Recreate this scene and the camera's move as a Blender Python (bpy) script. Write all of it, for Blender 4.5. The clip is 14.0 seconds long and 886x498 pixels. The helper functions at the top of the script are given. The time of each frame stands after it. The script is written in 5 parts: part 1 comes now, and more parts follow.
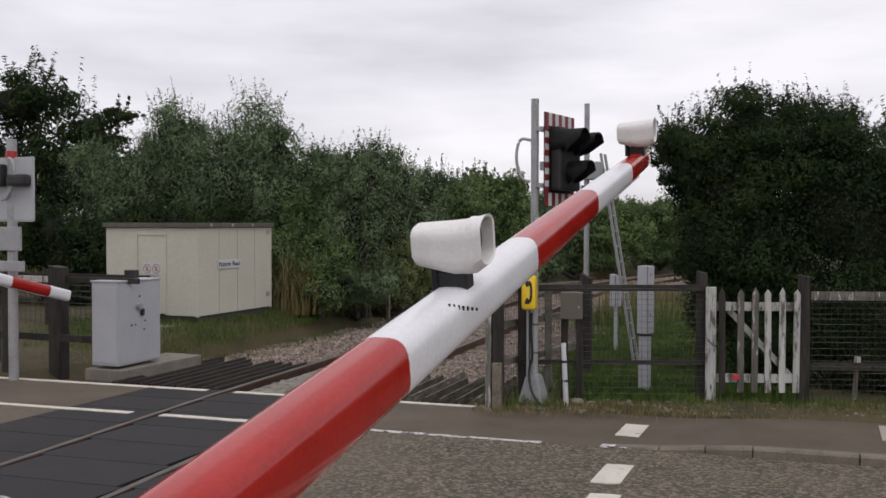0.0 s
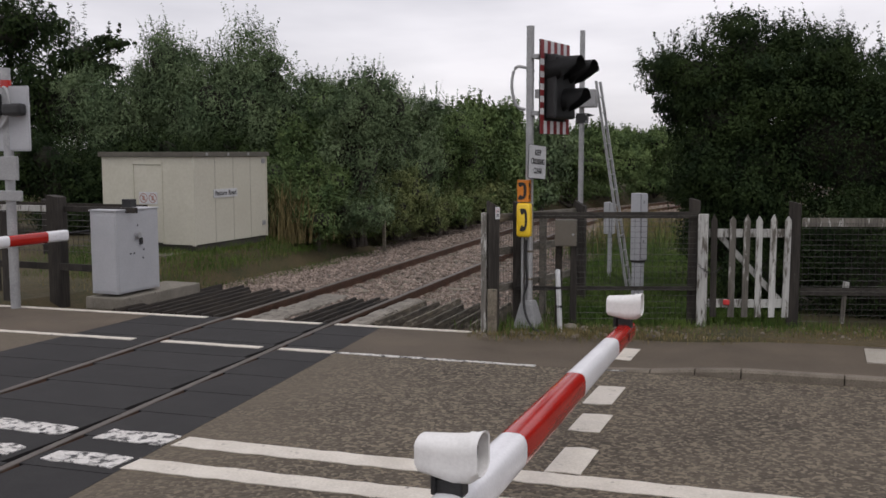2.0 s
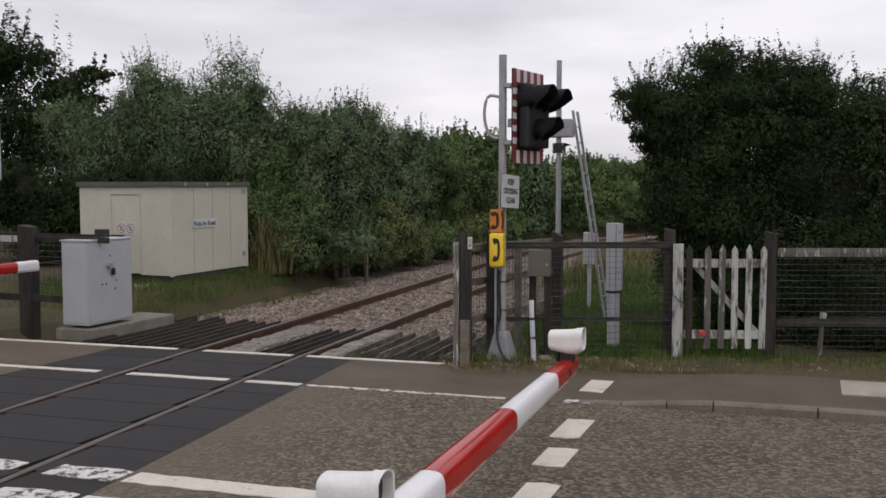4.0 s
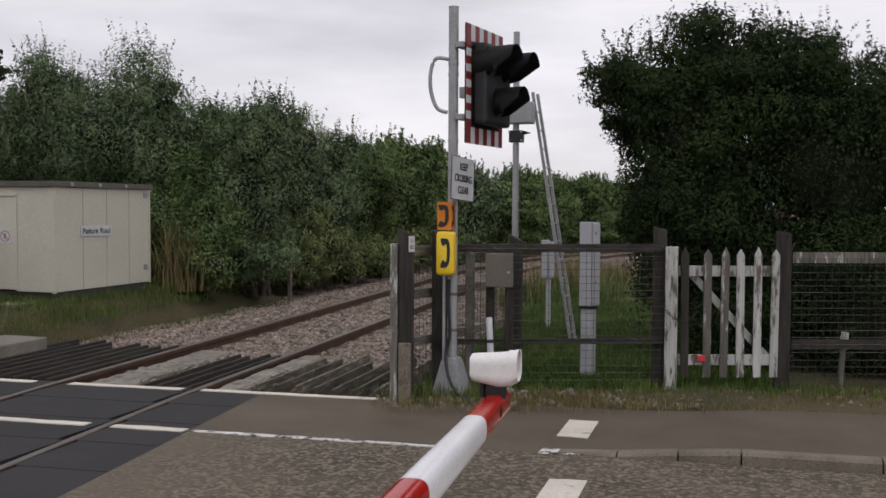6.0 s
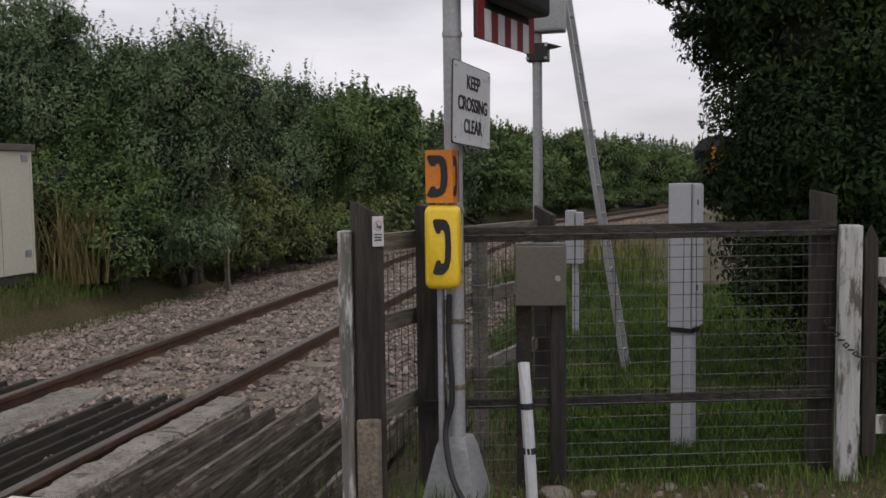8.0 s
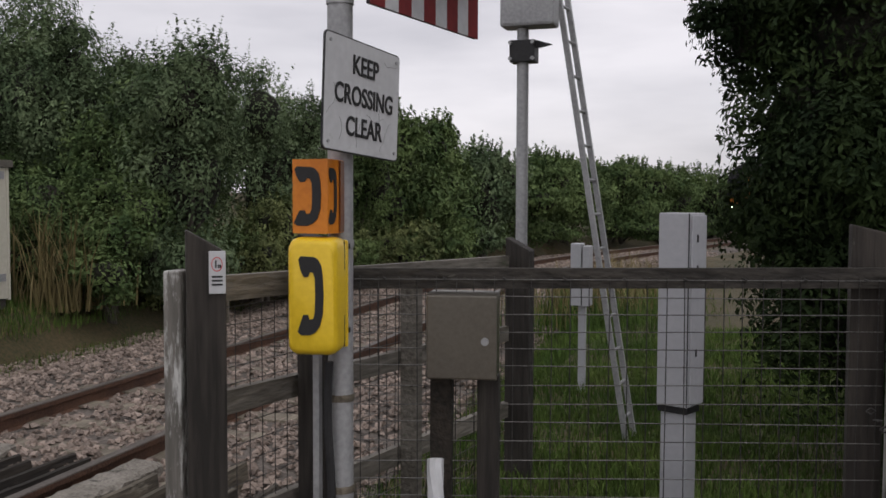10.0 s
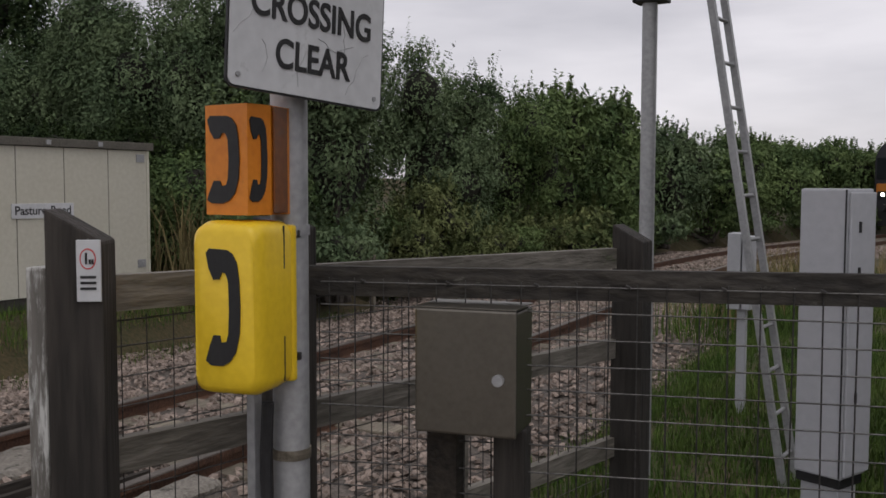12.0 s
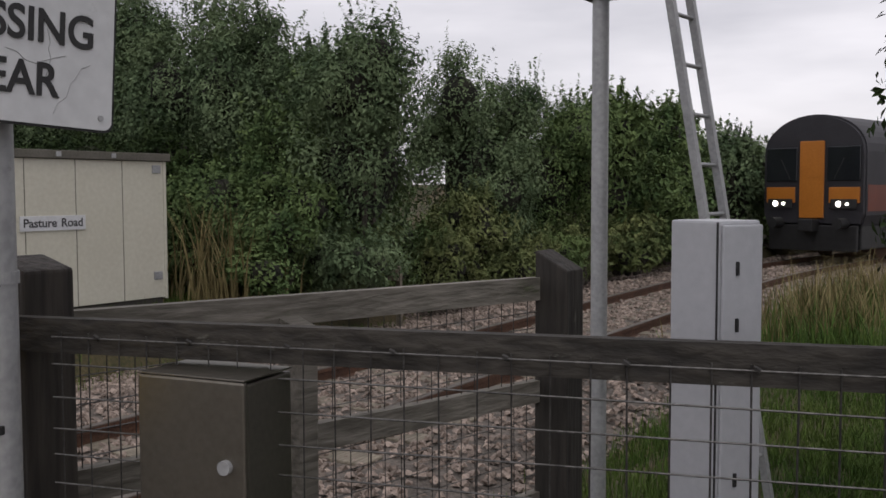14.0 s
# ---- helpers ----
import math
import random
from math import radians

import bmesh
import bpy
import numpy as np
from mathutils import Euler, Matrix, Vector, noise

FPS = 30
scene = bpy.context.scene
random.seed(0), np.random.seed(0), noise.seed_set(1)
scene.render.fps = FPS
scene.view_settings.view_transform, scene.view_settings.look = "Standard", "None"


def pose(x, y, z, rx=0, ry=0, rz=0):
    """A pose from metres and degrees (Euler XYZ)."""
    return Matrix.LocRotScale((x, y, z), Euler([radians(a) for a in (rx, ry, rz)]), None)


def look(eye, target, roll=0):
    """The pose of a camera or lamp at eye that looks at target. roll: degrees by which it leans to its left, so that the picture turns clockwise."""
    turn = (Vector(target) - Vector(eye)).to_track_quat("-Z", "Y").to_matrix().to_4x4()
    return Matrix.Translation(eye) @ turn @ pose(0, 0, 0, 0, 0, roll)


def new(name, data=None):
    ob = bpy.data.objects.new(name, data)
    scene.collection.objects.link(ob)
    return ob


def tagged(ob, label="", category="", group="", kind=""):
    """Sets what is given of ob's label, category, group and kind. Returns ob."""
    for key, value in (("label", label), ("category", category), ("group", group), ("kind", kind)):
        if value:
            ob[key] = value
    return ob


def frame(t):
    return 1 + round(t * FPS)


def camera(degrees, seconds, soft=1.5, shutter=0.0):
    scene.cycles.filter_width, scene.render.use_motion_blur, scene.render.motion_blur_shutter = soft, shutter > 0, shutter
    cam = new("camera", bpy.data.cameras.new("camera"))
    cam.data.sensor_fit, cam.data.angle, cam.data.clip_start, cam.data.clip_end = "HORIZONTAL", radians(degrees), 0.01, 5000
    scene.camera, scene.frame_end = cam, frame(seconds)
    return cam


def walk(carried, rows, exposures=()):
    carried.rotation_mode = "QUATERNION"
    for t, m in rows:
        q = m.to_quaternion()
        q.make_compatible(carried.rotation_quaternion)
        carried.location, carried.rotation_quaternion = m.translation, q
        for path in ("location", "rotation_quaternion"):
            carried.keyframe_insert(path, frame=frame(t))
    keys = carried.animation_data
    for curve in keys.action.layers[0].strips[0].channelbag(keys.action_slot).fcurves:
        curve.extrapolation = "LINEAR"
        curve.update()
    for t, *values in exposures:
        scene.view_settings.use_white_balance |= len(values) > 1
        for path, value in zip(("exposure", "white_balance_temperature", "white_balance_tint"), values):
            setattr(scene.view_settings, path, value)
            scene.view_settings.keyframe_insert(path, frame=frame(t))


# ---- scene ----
PATH = [
    (0, pose(0.117, 0.013, 2.129, 88.50, -0.08, 21.77)),
    (0.5, pose(0.097, -0.013, 2.113, 87.03, 0.11, 21.63)),
    (1, pose(0.087, -0.049, 2.100, 85.83, -0.02, 21.48)),
    (1.5, pose(0.095, -0.102, 2.127, 84.79, 0.03, 21.34)),
    (2, pose(0.149, -0.107, 2.125, 84.27, 0.09, 21.44)),
    (2.5, pose(0.226, -0.083, 2.117, 84.16, 0.18, 21.72)),
    (3, pose(0.295, -0.053, 2.129, 84.42, 0.36, 21.85)),
    (3.5, pose(0.343, -0.010, 2.134, 85.29, 0.25, 21.61)),
    (6, pose(-0.537, 2.342, 1.748, 87.57, -0.28, 17.10)),
    (6.5, pose(-1.051, 3.463, 1.731, 87.32, -0.15, 15.95)),
    (7, pose(-1.478, 4.570, 1.715, 86.90, -0.10, 14.81)),
    (7.5, pose(-1.761, 5.561, 1.710, 86.30, 0.39, 14.72)),
    (8, pose(-1.845, 6.206, 1.700, 85.41, 0.74, 15.27)),
    (10.5, pose(-1.514, 8.006, 1.656, 87.38, -0.42, 21.46)),
    (11, pose(-1.469, 8.363, 1.633, 87.09, -0.37, 24.98)),
    (11.5, pose(-1.497, 8.687, 1.609, 86.86, -0.27, 27.94)),
    (12, pose(-1.533, 8.962, 1.619, 86.28, -0.11, 30.40)),
    (12.5, pose(-1.484, 9.319, 1.617, 85.39, 0.21, 30.98)),
    (13, pose(-1.506, 9.683, 1.630, 84.00, -0.19, 30.11)),
    (13.5, pose(-1.461, 9.906, 1.653, 83.95, 0.47, 35.62)),
    (14, pose(-1.184, 9.733, 1.685, 86.54, 0.16, 35.07)),
]
cam = camera(49.4, 14.0, soft=1.6)
walk(cam, PATH, [(0.0, 0.0), (1.0, -0.04), (3.5, -0.06), (6.0, -0.08), (8.0, -0.12), (10.5, -0.18), (11.5, -0.27), (12.5, -0.26), (13.0, -0.36), (13.5, -0.28), (14.0, -0.08)])

# ---- light: a bright overcast sky ----
world = bpy.data.worlds.new("sky")
scene.world = world
world.use_nodes = True
wn, wl = world.node_tree.nodes, world.node_tree.links
wn.clear()
w_out, w_bg = wn.new("ShaderNodeOutputWorld"), wn.new("ShaderNodeBackground")
w_tc, w_noise, w_ramp = wn.new("ShaderNodeTexCoord"), wn.new("ShaderNodeTexNoise"), wn.new("ShaderNodeValToRGB")
w_map = wn.new("ShaderNodeMapping")
w_map.inputs["Scale"].default_value = (1.0, 1.0, 4.5)
w_noise.inputs["Scale"].default_value = 2.2
w_noise.inputs["Detail"].default_value = 5.0
w_noise.inputs["Roughness"].default_value = 0.5
w_ramp.color_ramp.elements[0].position, w_ramp.color_ramp.elements[0].color = 0.32, (0.662, 0.638, 0.69, 1)
w_ramp.color_ramp.elements[1].position, w_ramp.color_ramp.elements[1].color = 0.62, (1.03, 0.985, 1.035, 1)
wl.new(w_tc.outputs["Generated"], w_map.inputs["Vector"])
wl.new(w_map.outputs["Vector"], w_noise.inputs["Vector"])
wl.new(w_noise.outputs["Fac"], w_ramp.inputs["Fac"])
w_sky, w_scale, w_mix = wn.new("ShaderNodeTexSky"), wn.new("ShaderNodeVectorMath"), wn.new("ShaderNodeMix")
w_sky.sky_type, w_sky.sun_disc = "NISHITA", False
w_sky.sun_elevation, w_sky.sun_rotation = radians(55), radians(143)
w_scale.operation = "SCALE"
w_scale.inputs["Scale"].default_value = 0.12
w_mix.data_type = "RGBA"
w_mix.inputs["Factor"].default_value = 0.9    # cloud cover
wl.new(w_sky.outputs["Color"], w_scale.inputs[0])
wl.new(w_scale.outputs["Vector"], w_mix.inputs["A"])
wl.new(w_ramp.outputs["Color"], w_mix.inputs["B"])
wl.new(w_mix.outputs["Result"], w_bg.inputs["Color"])
w_bg.inputs["Strength"].default_value = 1.0
wl.new(w_bg.outputs["Background"], w_out.inputs["Surface"])
sun_data = bpy.data.lights.new("sun", "SUN")
sun_data.energy, sun_data.angle, sun_data.color = 0.6, radians(25), (1.0, 0.97, 0.93)
sun = new("sun", sun_data)
sun.matrix_world = look((0, 0, 30), (-9, 12, 0))


# ---- materials ----
def mat(name, c1, c2, scale=6.0, rough=0.8, bump=0.2, fine=60.0, metal=0.0, vary=0.0, island=False, spread=0.25, dirt=None, dirt_at=0.62):
    """Two colours mixed by a coarse and a fine noise, with a fine relief; vary: how far pieces differ in value."""
    m = bpy.data.materials.new(name)
    m.use_nodes = True
    n, l = m.node_tree.nodes, m.node_tree.links
    b = n["Principled BSDF"]
    b.inputs["Roughness"].default_value, b.inputs["Metallic"].default_value = rough, metal
    tc, a, f = n.new("ShaderNodeTexCoord"), n.new("ShaderNodeTexNoise"), n.new("ShaderNodeTexNoise")
    a.inputs["Scale"].default_value, a.inputs["Detail"].default_value = scale, 4
    f.inputs["Scale"].default_value, f.inputs["Detail"].default_value = fine, 3
    for t in (a, f):
        l.new(tc.outputs["Object"], t.inputs["Vector"])
    mixf, ramp, mix = n.new("ShaderNodeMath"), n.new("ShaderNodeMapRange"), n.new("ShaderNodeMix")
    mixf.operation = "ADD"
    l.new(a.outputs["Fac"], mixf.inputs[0])
    l.new(f.outputs["Fac"], mixf.inputs[1])
    ramp.inputs[1].default_value, ramp.inputs[2].default_value = 1.0 - spread, 1.0 + spread
    l.new(mixf.outputs[0], ramp.inputs[0])
    mix.data_type = "RGBA"
    mix.inputs["A"].default_value, mix.inputs["B"].default_value = (*c1, 1), (*c2, 1)
    l.new(ramp.outputs[0], mix.inputs["Factor"])
    col = mix.outputs["Result"]
    if dirt:
        d, dr, dm = n.new("ShaderNodeTexNoise"), n.new("ShaderNodeMapRange"), n.new("ShaderNodeMix")
        d.inputs["Scale"].default_value, d.inputs["Detail"].default_value = scale * 2.3, 8
        d.inputs["Roughness"].default_value = 0.7
        l.new(tc.outputs["Object"], d.inputs["Vector"])
        dr.inputs[1].default_value, dr.inputs[2].default_value = dirt_at - 0.03, dirt_at + 0.06
        l.new(d.outputs["Fac"], dr.inputs[0])
        dm.data_type = "RGBA"
        dm.inputs["B"].default_value = (*dirt, 1)
        l.new(dr.outputs[0], dm.inputs["Factor"])
        l.new(col, dm.inputs["A"])
        col = dm.outputs["Result"]
    if vary:
        src = n.new("ShaderNodeNewGeometry").outputs["Random Per Island"] if island else n.new("ShaderNodeObjectInfo").outputs["Random"]
        vr, hs = n.new("ShaderNodeMapRange"), n.new("ShaderNodeHueSaturation")
        vr.inputs[3].default_value, vr.inputs[4].default_value = 1 - vary, 1 + vary
        l.new(src, vr.inputs[0])
        l.new(vr.outputs[0], hs.inputs["Value"])
        l.new(col, hs.inputs["Color"])
        col = hs.outputs["Color"]
    l.new(col, b.inputs["Base Color"])
    if bump:
        bp = n.new("ShaderNodeBump")
        bp.inputs["Strength"].default_value, bp.inputs["Distance"].default_value = bump, 0.02
        l.new(mixf.outputs[0], bp.inputs["Height"])
        l.new(bp.outputs["Normal"], b.inputs["Normal"])
    return m


def grain(name, c1, c2, axis=2, rough=0.85, dirt=None, dirt_at=0.6, vary=0.12, bump=0.5):
    """Weathered timber: grain stretched along one axis, and flakes of paint or moss."""
    m = mat(name, c1, c2, 7.0, rough, bump, 48.0, vary=vary, dirt=dirt, dirt_at=dirt_at, spread=0.2)
    n, l = m.node_tree.nodes, m.node_tree.links
    mp = n.new("ShaderNodeMapping")
    s = [1.0, 1.0, 1.0]
    s[axis] = 0.08
    mp.inputs["Scale"].default_value = s
    tc = n["Texture Coordinate"]
    fine_noise = n["Noise Texture.001"]
    l.new(tc.outputs["Object"], mp.inputs["Vector"])
    l.new(mp.outputs["Vector"], fine_noise.inputs["Vector"])
    mp2 = n.new("ShaderNodeMapping")
    s[axis] = 0.2
    mp2.inputs["Scale"].default_value = s
    l.new(tc.outputs["Object"], mp2.inputs["Vector"])
    l.new(mp2.outputs["Vector"], n["Noise Texture"].inputs["Vector"])
    if dirt:
        l.new(mp2.outputs["Vector"], n["Noise Texture.002"].inputs["Vector"])
    return m


def glow(name, colour, strength):
    m = bpy.data.materials.new(name)
    m.use_nodes = True
    b = m.node_tree.nodes["Principled BSDF"]
    b.inputs["Base Color"].default_value = (*colour, 1)
    b.inputs["Emission Color"].default_value = (*colour, 1)
    b.inputs["Emission Strength"].default_value = strength
    return m




def chippings(name):
    """Old surface dressing: loose-looking chippings in dark binder, worn smooth and sandy along the crossing's edge."""
    m = mat(name, (0.044, 0.035, 0.025), (0.102, 0.083, 0.059), 1.1, 0.9, 0.0, 9.0, spread=0.3)
    n, l = m.node_tree.nodes, m.node_tree.links
    b, tc, base = n["Principled BSDF"], n["Texture Coordinate"], n["Mix"]
    cells, sep, light, stone = n.new("ShaderNodeTexVoronoi"), n.new("ShaderNodeSeparateColor"), n.new("ShaderNodeMapRange"), n.new("ShaderNodeMix")
    cells.inputs["Scale"].default_value, cells.inputs["Randomness"].default_value = 36.0, 1.0
    l.new(tc.outputs["Object"], cells.inputs["Vector"])
    l.new(cells.outputs["Color"], sep.inputs["Color"])
    light.inputs[1].default_value, light.inputs[2].default_value = 0.42, 0.95
    l.new(sep.outputs[0], light.inputs[0])
    stone.data_type = "RGBA"
    stone.inputs["B"].default_value = (0.205, 0.170, 0.122, 1)
    l.new(light.outputs[0], stone.inputs["Factor"])
    l.new(base.outputs["Result"], stone.inputs["A"])
    # sandy wear beside the crossing
    dot, wob, add, far, sand = n.new("ShaderNodeVectorMath"), n.new("ShaderNodeTexNoise"), n.new("ShaderNodeMath"), n.new("ShaderNodeMapRange"), n.new("ShaderNodeMix")
    dot.operation = "DOT_PRODUCT"
    dot.inputs[1].default_value = (1.0, 0.1100, 0.0)
    l.new(tc.outputs["Object"], dot.inputs[0])
    wob.inputs["Scale"].default_value, wob.inputs["Detail"].default_value = 2.2, 6
    l.new(tc.outputs["Object"], wob.inputs["Vector"])
    add.operation = "MULTIPLY_ADD"
    add.inputs[1].default_value = 2.4
    l.new(wob.outputs["Fac"], add.inputs[0])
    l.new(dot.outputs["Value"], add.inputs[2])
    far.inputs[1].default_value, far.inputs[2].default_value = -3.641 + 1.1, -3.641 + 2.5
    far.inputs[3].default_value, far.inputs[4].default_value = 0.8, 0.0
    l.new(add.outputs[0], far.inputs[0])
    sand.data_type = "RGBA"
    sand.inputs["B"].default_value = (0.122, 0.099, 0.070, 1)
    l.new(far.outputs[0], sand.inputs["Factor"])
    l.new(stone.outputs["Result"], sand.inputs["A"])
    l.new(sand.outputs["Result"], b.inputs["Base Color"])
    bp = n.new("ShaderNodeBump")
    bp.invert = True
    bp.inputs["Strength"].default_value, bp.inputs["Distance"].default_value = 0.55, 0.012
    l.new(cells.outputs["Distance"], bp.inputs["Height"])
    l.new(bp.outputs["Normal"], b.inputs["Normal"])
    return m


ASPHALT = chippings("road_asphalt")
FOOTWAY = mat("footway_asphalt", (0.0768, 0.0601, 0.0433), (0.1381, 0.1091, 0.0784), 1.5, 0.9, 0.5, 90.0, spread=0.35, dirt=(0.20, 0.175, 0.14), dirt_at=0.66)
RUBBER = mat("crossing_rubber", (0.0097, 0.0090, 0.0092), (0.0195, 0.0181, 0.0181), 2.5, 0.8, 0.25, 70.0, vary=0.15)
WHITE_LINE = mat("road_paint", (0.5580, 0.5160, 0.4480), (0.7200, 0.6708, 0.5920), 3.0, 0.7, 0.3, 60.0, dirt=(0.17, 0.155, 0.14), dirt_at=0.64)
WORN_LINE = mat("worn_road_paint", (0.55, 0.53, 0.50), (0.75, 0.73, 0.70), 5.0, 0.75, 0.3, 70.0, dirt=(0.05, 0.05, 0.05), dirt_at=0.52)
KERB = mat("kerb_concrete", (0.1265, 0.1071, 0.0828), (0.2136, 0.1846, 0.1458), 4.0, 0.9, 0.5, 80.0, vary=0.1, dirt=(0.09, 0.085, 0.06), dirt_at=0.62)
CONCRETE = mat("pale_concrete", (0.1777, 0.1613, 0.1311), (0.2781, 0.2550, 0.2139), 3.0, 0.9, 0.5, 60.0, vary=0.1, dirt=(0.12, 0.11, 0.09), dirt_at=0.62)
PALE_SLAB = mat("pale_slab", (0.30, 0.275, 0.23), (0.42, 0.39, 0.335), 4.0, 0.85, 0.3, 60.0, dirt=(0.2, 0.18, 0.14), dirt_at=0.66)
WORN_CONCRETE = mat("worn_concrete", (0.150, 0.135, 0.112), (0.30, 0.275, 0.235), 5.0, 0.92, 0.8, 45.0, vary=0.1, dirt=(0.075, 0.068, 0.055), dirt_at=0.57)
RIDGE_WOOD = grain("rotting_ridge_timber", (0.040, 0.034, 0.025), (0.135, 0.115, 0.085), axis=1, dirt=(0.24, 0.215, 0.17), dirt_at=0.58, vary=0.3)
GRASS_SOIL = mat("verge_soil", (0.0285, 0.0341, 0.0101), (0.1034, 0.0744, 0.0363), 0.7, 0.95, 0.8, 25.0, spread=0.3)
BALLAST_BED = mat("ballast_bed", (0.0630, 0.0525, 0.0434), (0.1680, 0.1435, 0.1225), 3.0, 0.95, 1.0, 28.0)
STONE = mat("ballast_stone", (0.1600, 0.1221, 0.0980), (0.3200, 0.2590, 0.2170), 8.0, 0.9, 0.4, 60.0, vary=0.42, island=True)
RAIL_SIDE = mat("rusty_rail", (0.0504, 0.0239, 0.0136), (0.1120, 0.0534, 0.0288), 5.0, 0.85, 0.4, 60.0)
RAIL_TOP = mat("rail_running_face", (0.095, 0.080, 0.068), (0.155, 0.134, 0.116), 4.0, 0.45, 0.1, 60.0, metal=0.5)
DARK_TIMBER = grain("dark_timber", (0.0108, 0.0084, 0.0060), (0.0330, 0.0258, 0.0180), axis=1, dirt=(0.12, 0.11, 0.08), dirt_at=0.68)
GREY_TIMBER = grain("grey_timber", (0.1036, 0.0887, 0.0650), (0.2315, 0.2010, 0.1519), axis=1, dirt=(0.07, 0.07, 0.05), dirt_at=0.62)
POST_WOOD = grain("fence_post_timber", (0.0176, 0.0150, 0.0123), (0.0462, 0.0396, 0.0330), dirt=(0.17, 0.165, 0.14), dirt_at=0.68)
RAIL_WOOD = grain("fence_rail_timber", (0.0191, 0.0170, 0.0140), (0.0553, 0.0489, 0.0404), axis=0, dirt=(0.20, 0.20, 0.17), dirt_at=0.66)
BACK_RAIL_WOOD = grain("back_rail_timber", (0.108, 0.099, 0.081), (0.212, 0.194, 0.165), axis=1, dirt=(0.08, 0.09, 0.05), dirt_at=0.66)
WHITE_WOOD = grain("flaking_white_paint", (0.40, 0.40, 0.38), (0.53, 0.53, 0.505), dirt=(0.11, 0.10, 0.083), dirt_at=0.53)
FLAKED = grain("bare_post_with_white_flakes", (0.13, 0.122, 0.106), (0.24, 0.225, 0.20), dirt=(0.58, 0.58, 0.55), dirt_at=0.53)
WORN_PALE = grain("mostly_bare_pale", (0.0910, 0.0840, 0.0700), (0.1680, 0.1540, 0.1330), dirt=(0.55, 0.55, 0.52), dirt_at=0.60)
WIRE = mat("galvanised_wire", (0.0263, 0.0248, 0.0240), (0.0675, 0.0638, 0.0600), 30.0, 0.55, 0.0, 90.0, metal=0.5)
# weathered zinc, paler than WIRE: the level strands' highlights are put into the colour
HIGHLIT_ZINC = mat("zinc_with_highlight", (0.040, 0.038, 0.036), (0.16, 0.154, 0.148), 3.0, 0.5, 0.0, 90.0, metal=0.4)
TRAIN_RED = mat("train_maroon", (0.10, 0.018, 0.008), (0.15, 0.03, 0.012), 2.0, 0.45, 0.02, 30.0)
VERGE_STONE = mat("verge_stone", (0.11, 0.092, 0.07), (0.24, 0.21, 0.17), 8.0, 0.9, 0.4, 60.0, vary=0.4, island=True)
GALV = mat("galvanised_steel", (0.2890, 0.2932, 0.2975), (0.4080, 0.4123, 0.4165), 5.0, 0.5, 0.08, 50.0, metal=0.25, dirt=(0.25, 0.22, 0.18), dirt_at=0.7)
GREY_PAINT = mat("pale_grey_paint", (0.395, 0.403, 0.425), (0.440, 0.448, 0.470), 3.0, 0.5, 0.05, 40.0, dirt=(0.34, 0.335, 0.33), dirt_at=0.72)
STEEL = mat("brushed_stainless", (0.165, 0.152, 0.128), (0.20, 0.185, 0.156), 3.0, 0.36, 0.01, 80.0, metal=0.85)
BLACK = mat("black_plastic", (0.010, 0.010, 0.011), (0.022, 0.022, 0.023), 8.0, 0.55, 0.05, 60.0)
BLACK_PAINT = mat("black_lettering", (0.012, 0.012, 0.013), (0.02, 0.02, 0.02), 8.0, 0.6, 0.0, 60.0)
YELLOW = mat("yellow_enamel", (0.78, 0.52, 0.018), (0.88, 0.61, 0.030), 4.0, 0.38, 0.03, 50.0, dirt=(0.5, 0.33, 0.03), dirt_at=0.72)
ORANGE = mat("orange_enamel", (0.62, 0.19, 0.012), (0.74, 0.25, 0.02), 5.0, 0.45, 0.04, 50.0, dirt=(0.42, 0.17, 0.04), dirt_at=0.66)
DULL_ORANGE = mat("dirty_orange_edge", (0.1350, 0.0383, 0.0054), (0.2025, 0.0630, 0.0090), 6.0, 0.5, 0.05, 50.0, dirt=(0.14, 0.06, 0.03), dirt_at=0.6)
SIGN_WHITE = mat("sign_face", (0.5100, 0.5185, 0.5270), (0.5950, 0.6035, 0.6120), 4.0, 0.5, 0.02, 30.0, dirt=(0.42, 0.43, 0.43), dirt_at=0.64)
BOOM_WHITE = mat("boom_white", (0.72, 0.72, 0.74), (0.82, 0.82, 0.84), 3.0, 0.2, 0.02, 60.0, dirt=(0.5, 0.49, 0.47), dirt_at=0.74)
BOOM_RED = mat("boom_red", (0.3400, 0.0110, 0.0077), (0.4250, 0.0180, 0.0121), 3.0, 0.14, 0.02, 60.0, dirt=(0.33, 0.03, 0.02), dirt_at=0.7)
LIGHT_WHITE = mat("lamp_housing_white", (0.74, 0.73, 0.71), (0.84, 0.83, 0.81), 6.0, 0.45, 0.04, 60.0, dirt=(0.22, 0.20, 0.17), dirt_at=0.72)
HUT_CREAM = mat("hut_cream_panel", (0.498, 0.480, 0.392), (0.562, 0.545, 0.456), 1.2, 0.6, 0.03, 20.0, dirt=(0.44, 0.42, 0.35), dirt_at=0.66)
HUT_ROOF = mat("hut_roof_trim", (0.075, 0.07, 0.055), (0.13, 0.12, 0.10), 3.0, 0.8, 0.2, 40.0)
HUT_BASE = mat("hut_skid", (0.035, 0.032, 0.028), (0.07, 0.065, 0.055), 3.0, 0.9, 0.3, 40.0)
LEAF = mat("shrub_leaf", (0.0590, 0.0992, 0.0355), (0.1471, 0.2029, 0.0731), 0.9, 0.75, 0.0, 3.5, vary=0.17, island=True, spread=0.2)
WILLOW = mat("willow_leaf", (0.064, 0.100, 0.048), (0.160, 0.212, 0.108), 0.9, 0.75, 0.0, 3.5, vary=0.17, island=True, spread=0.2)
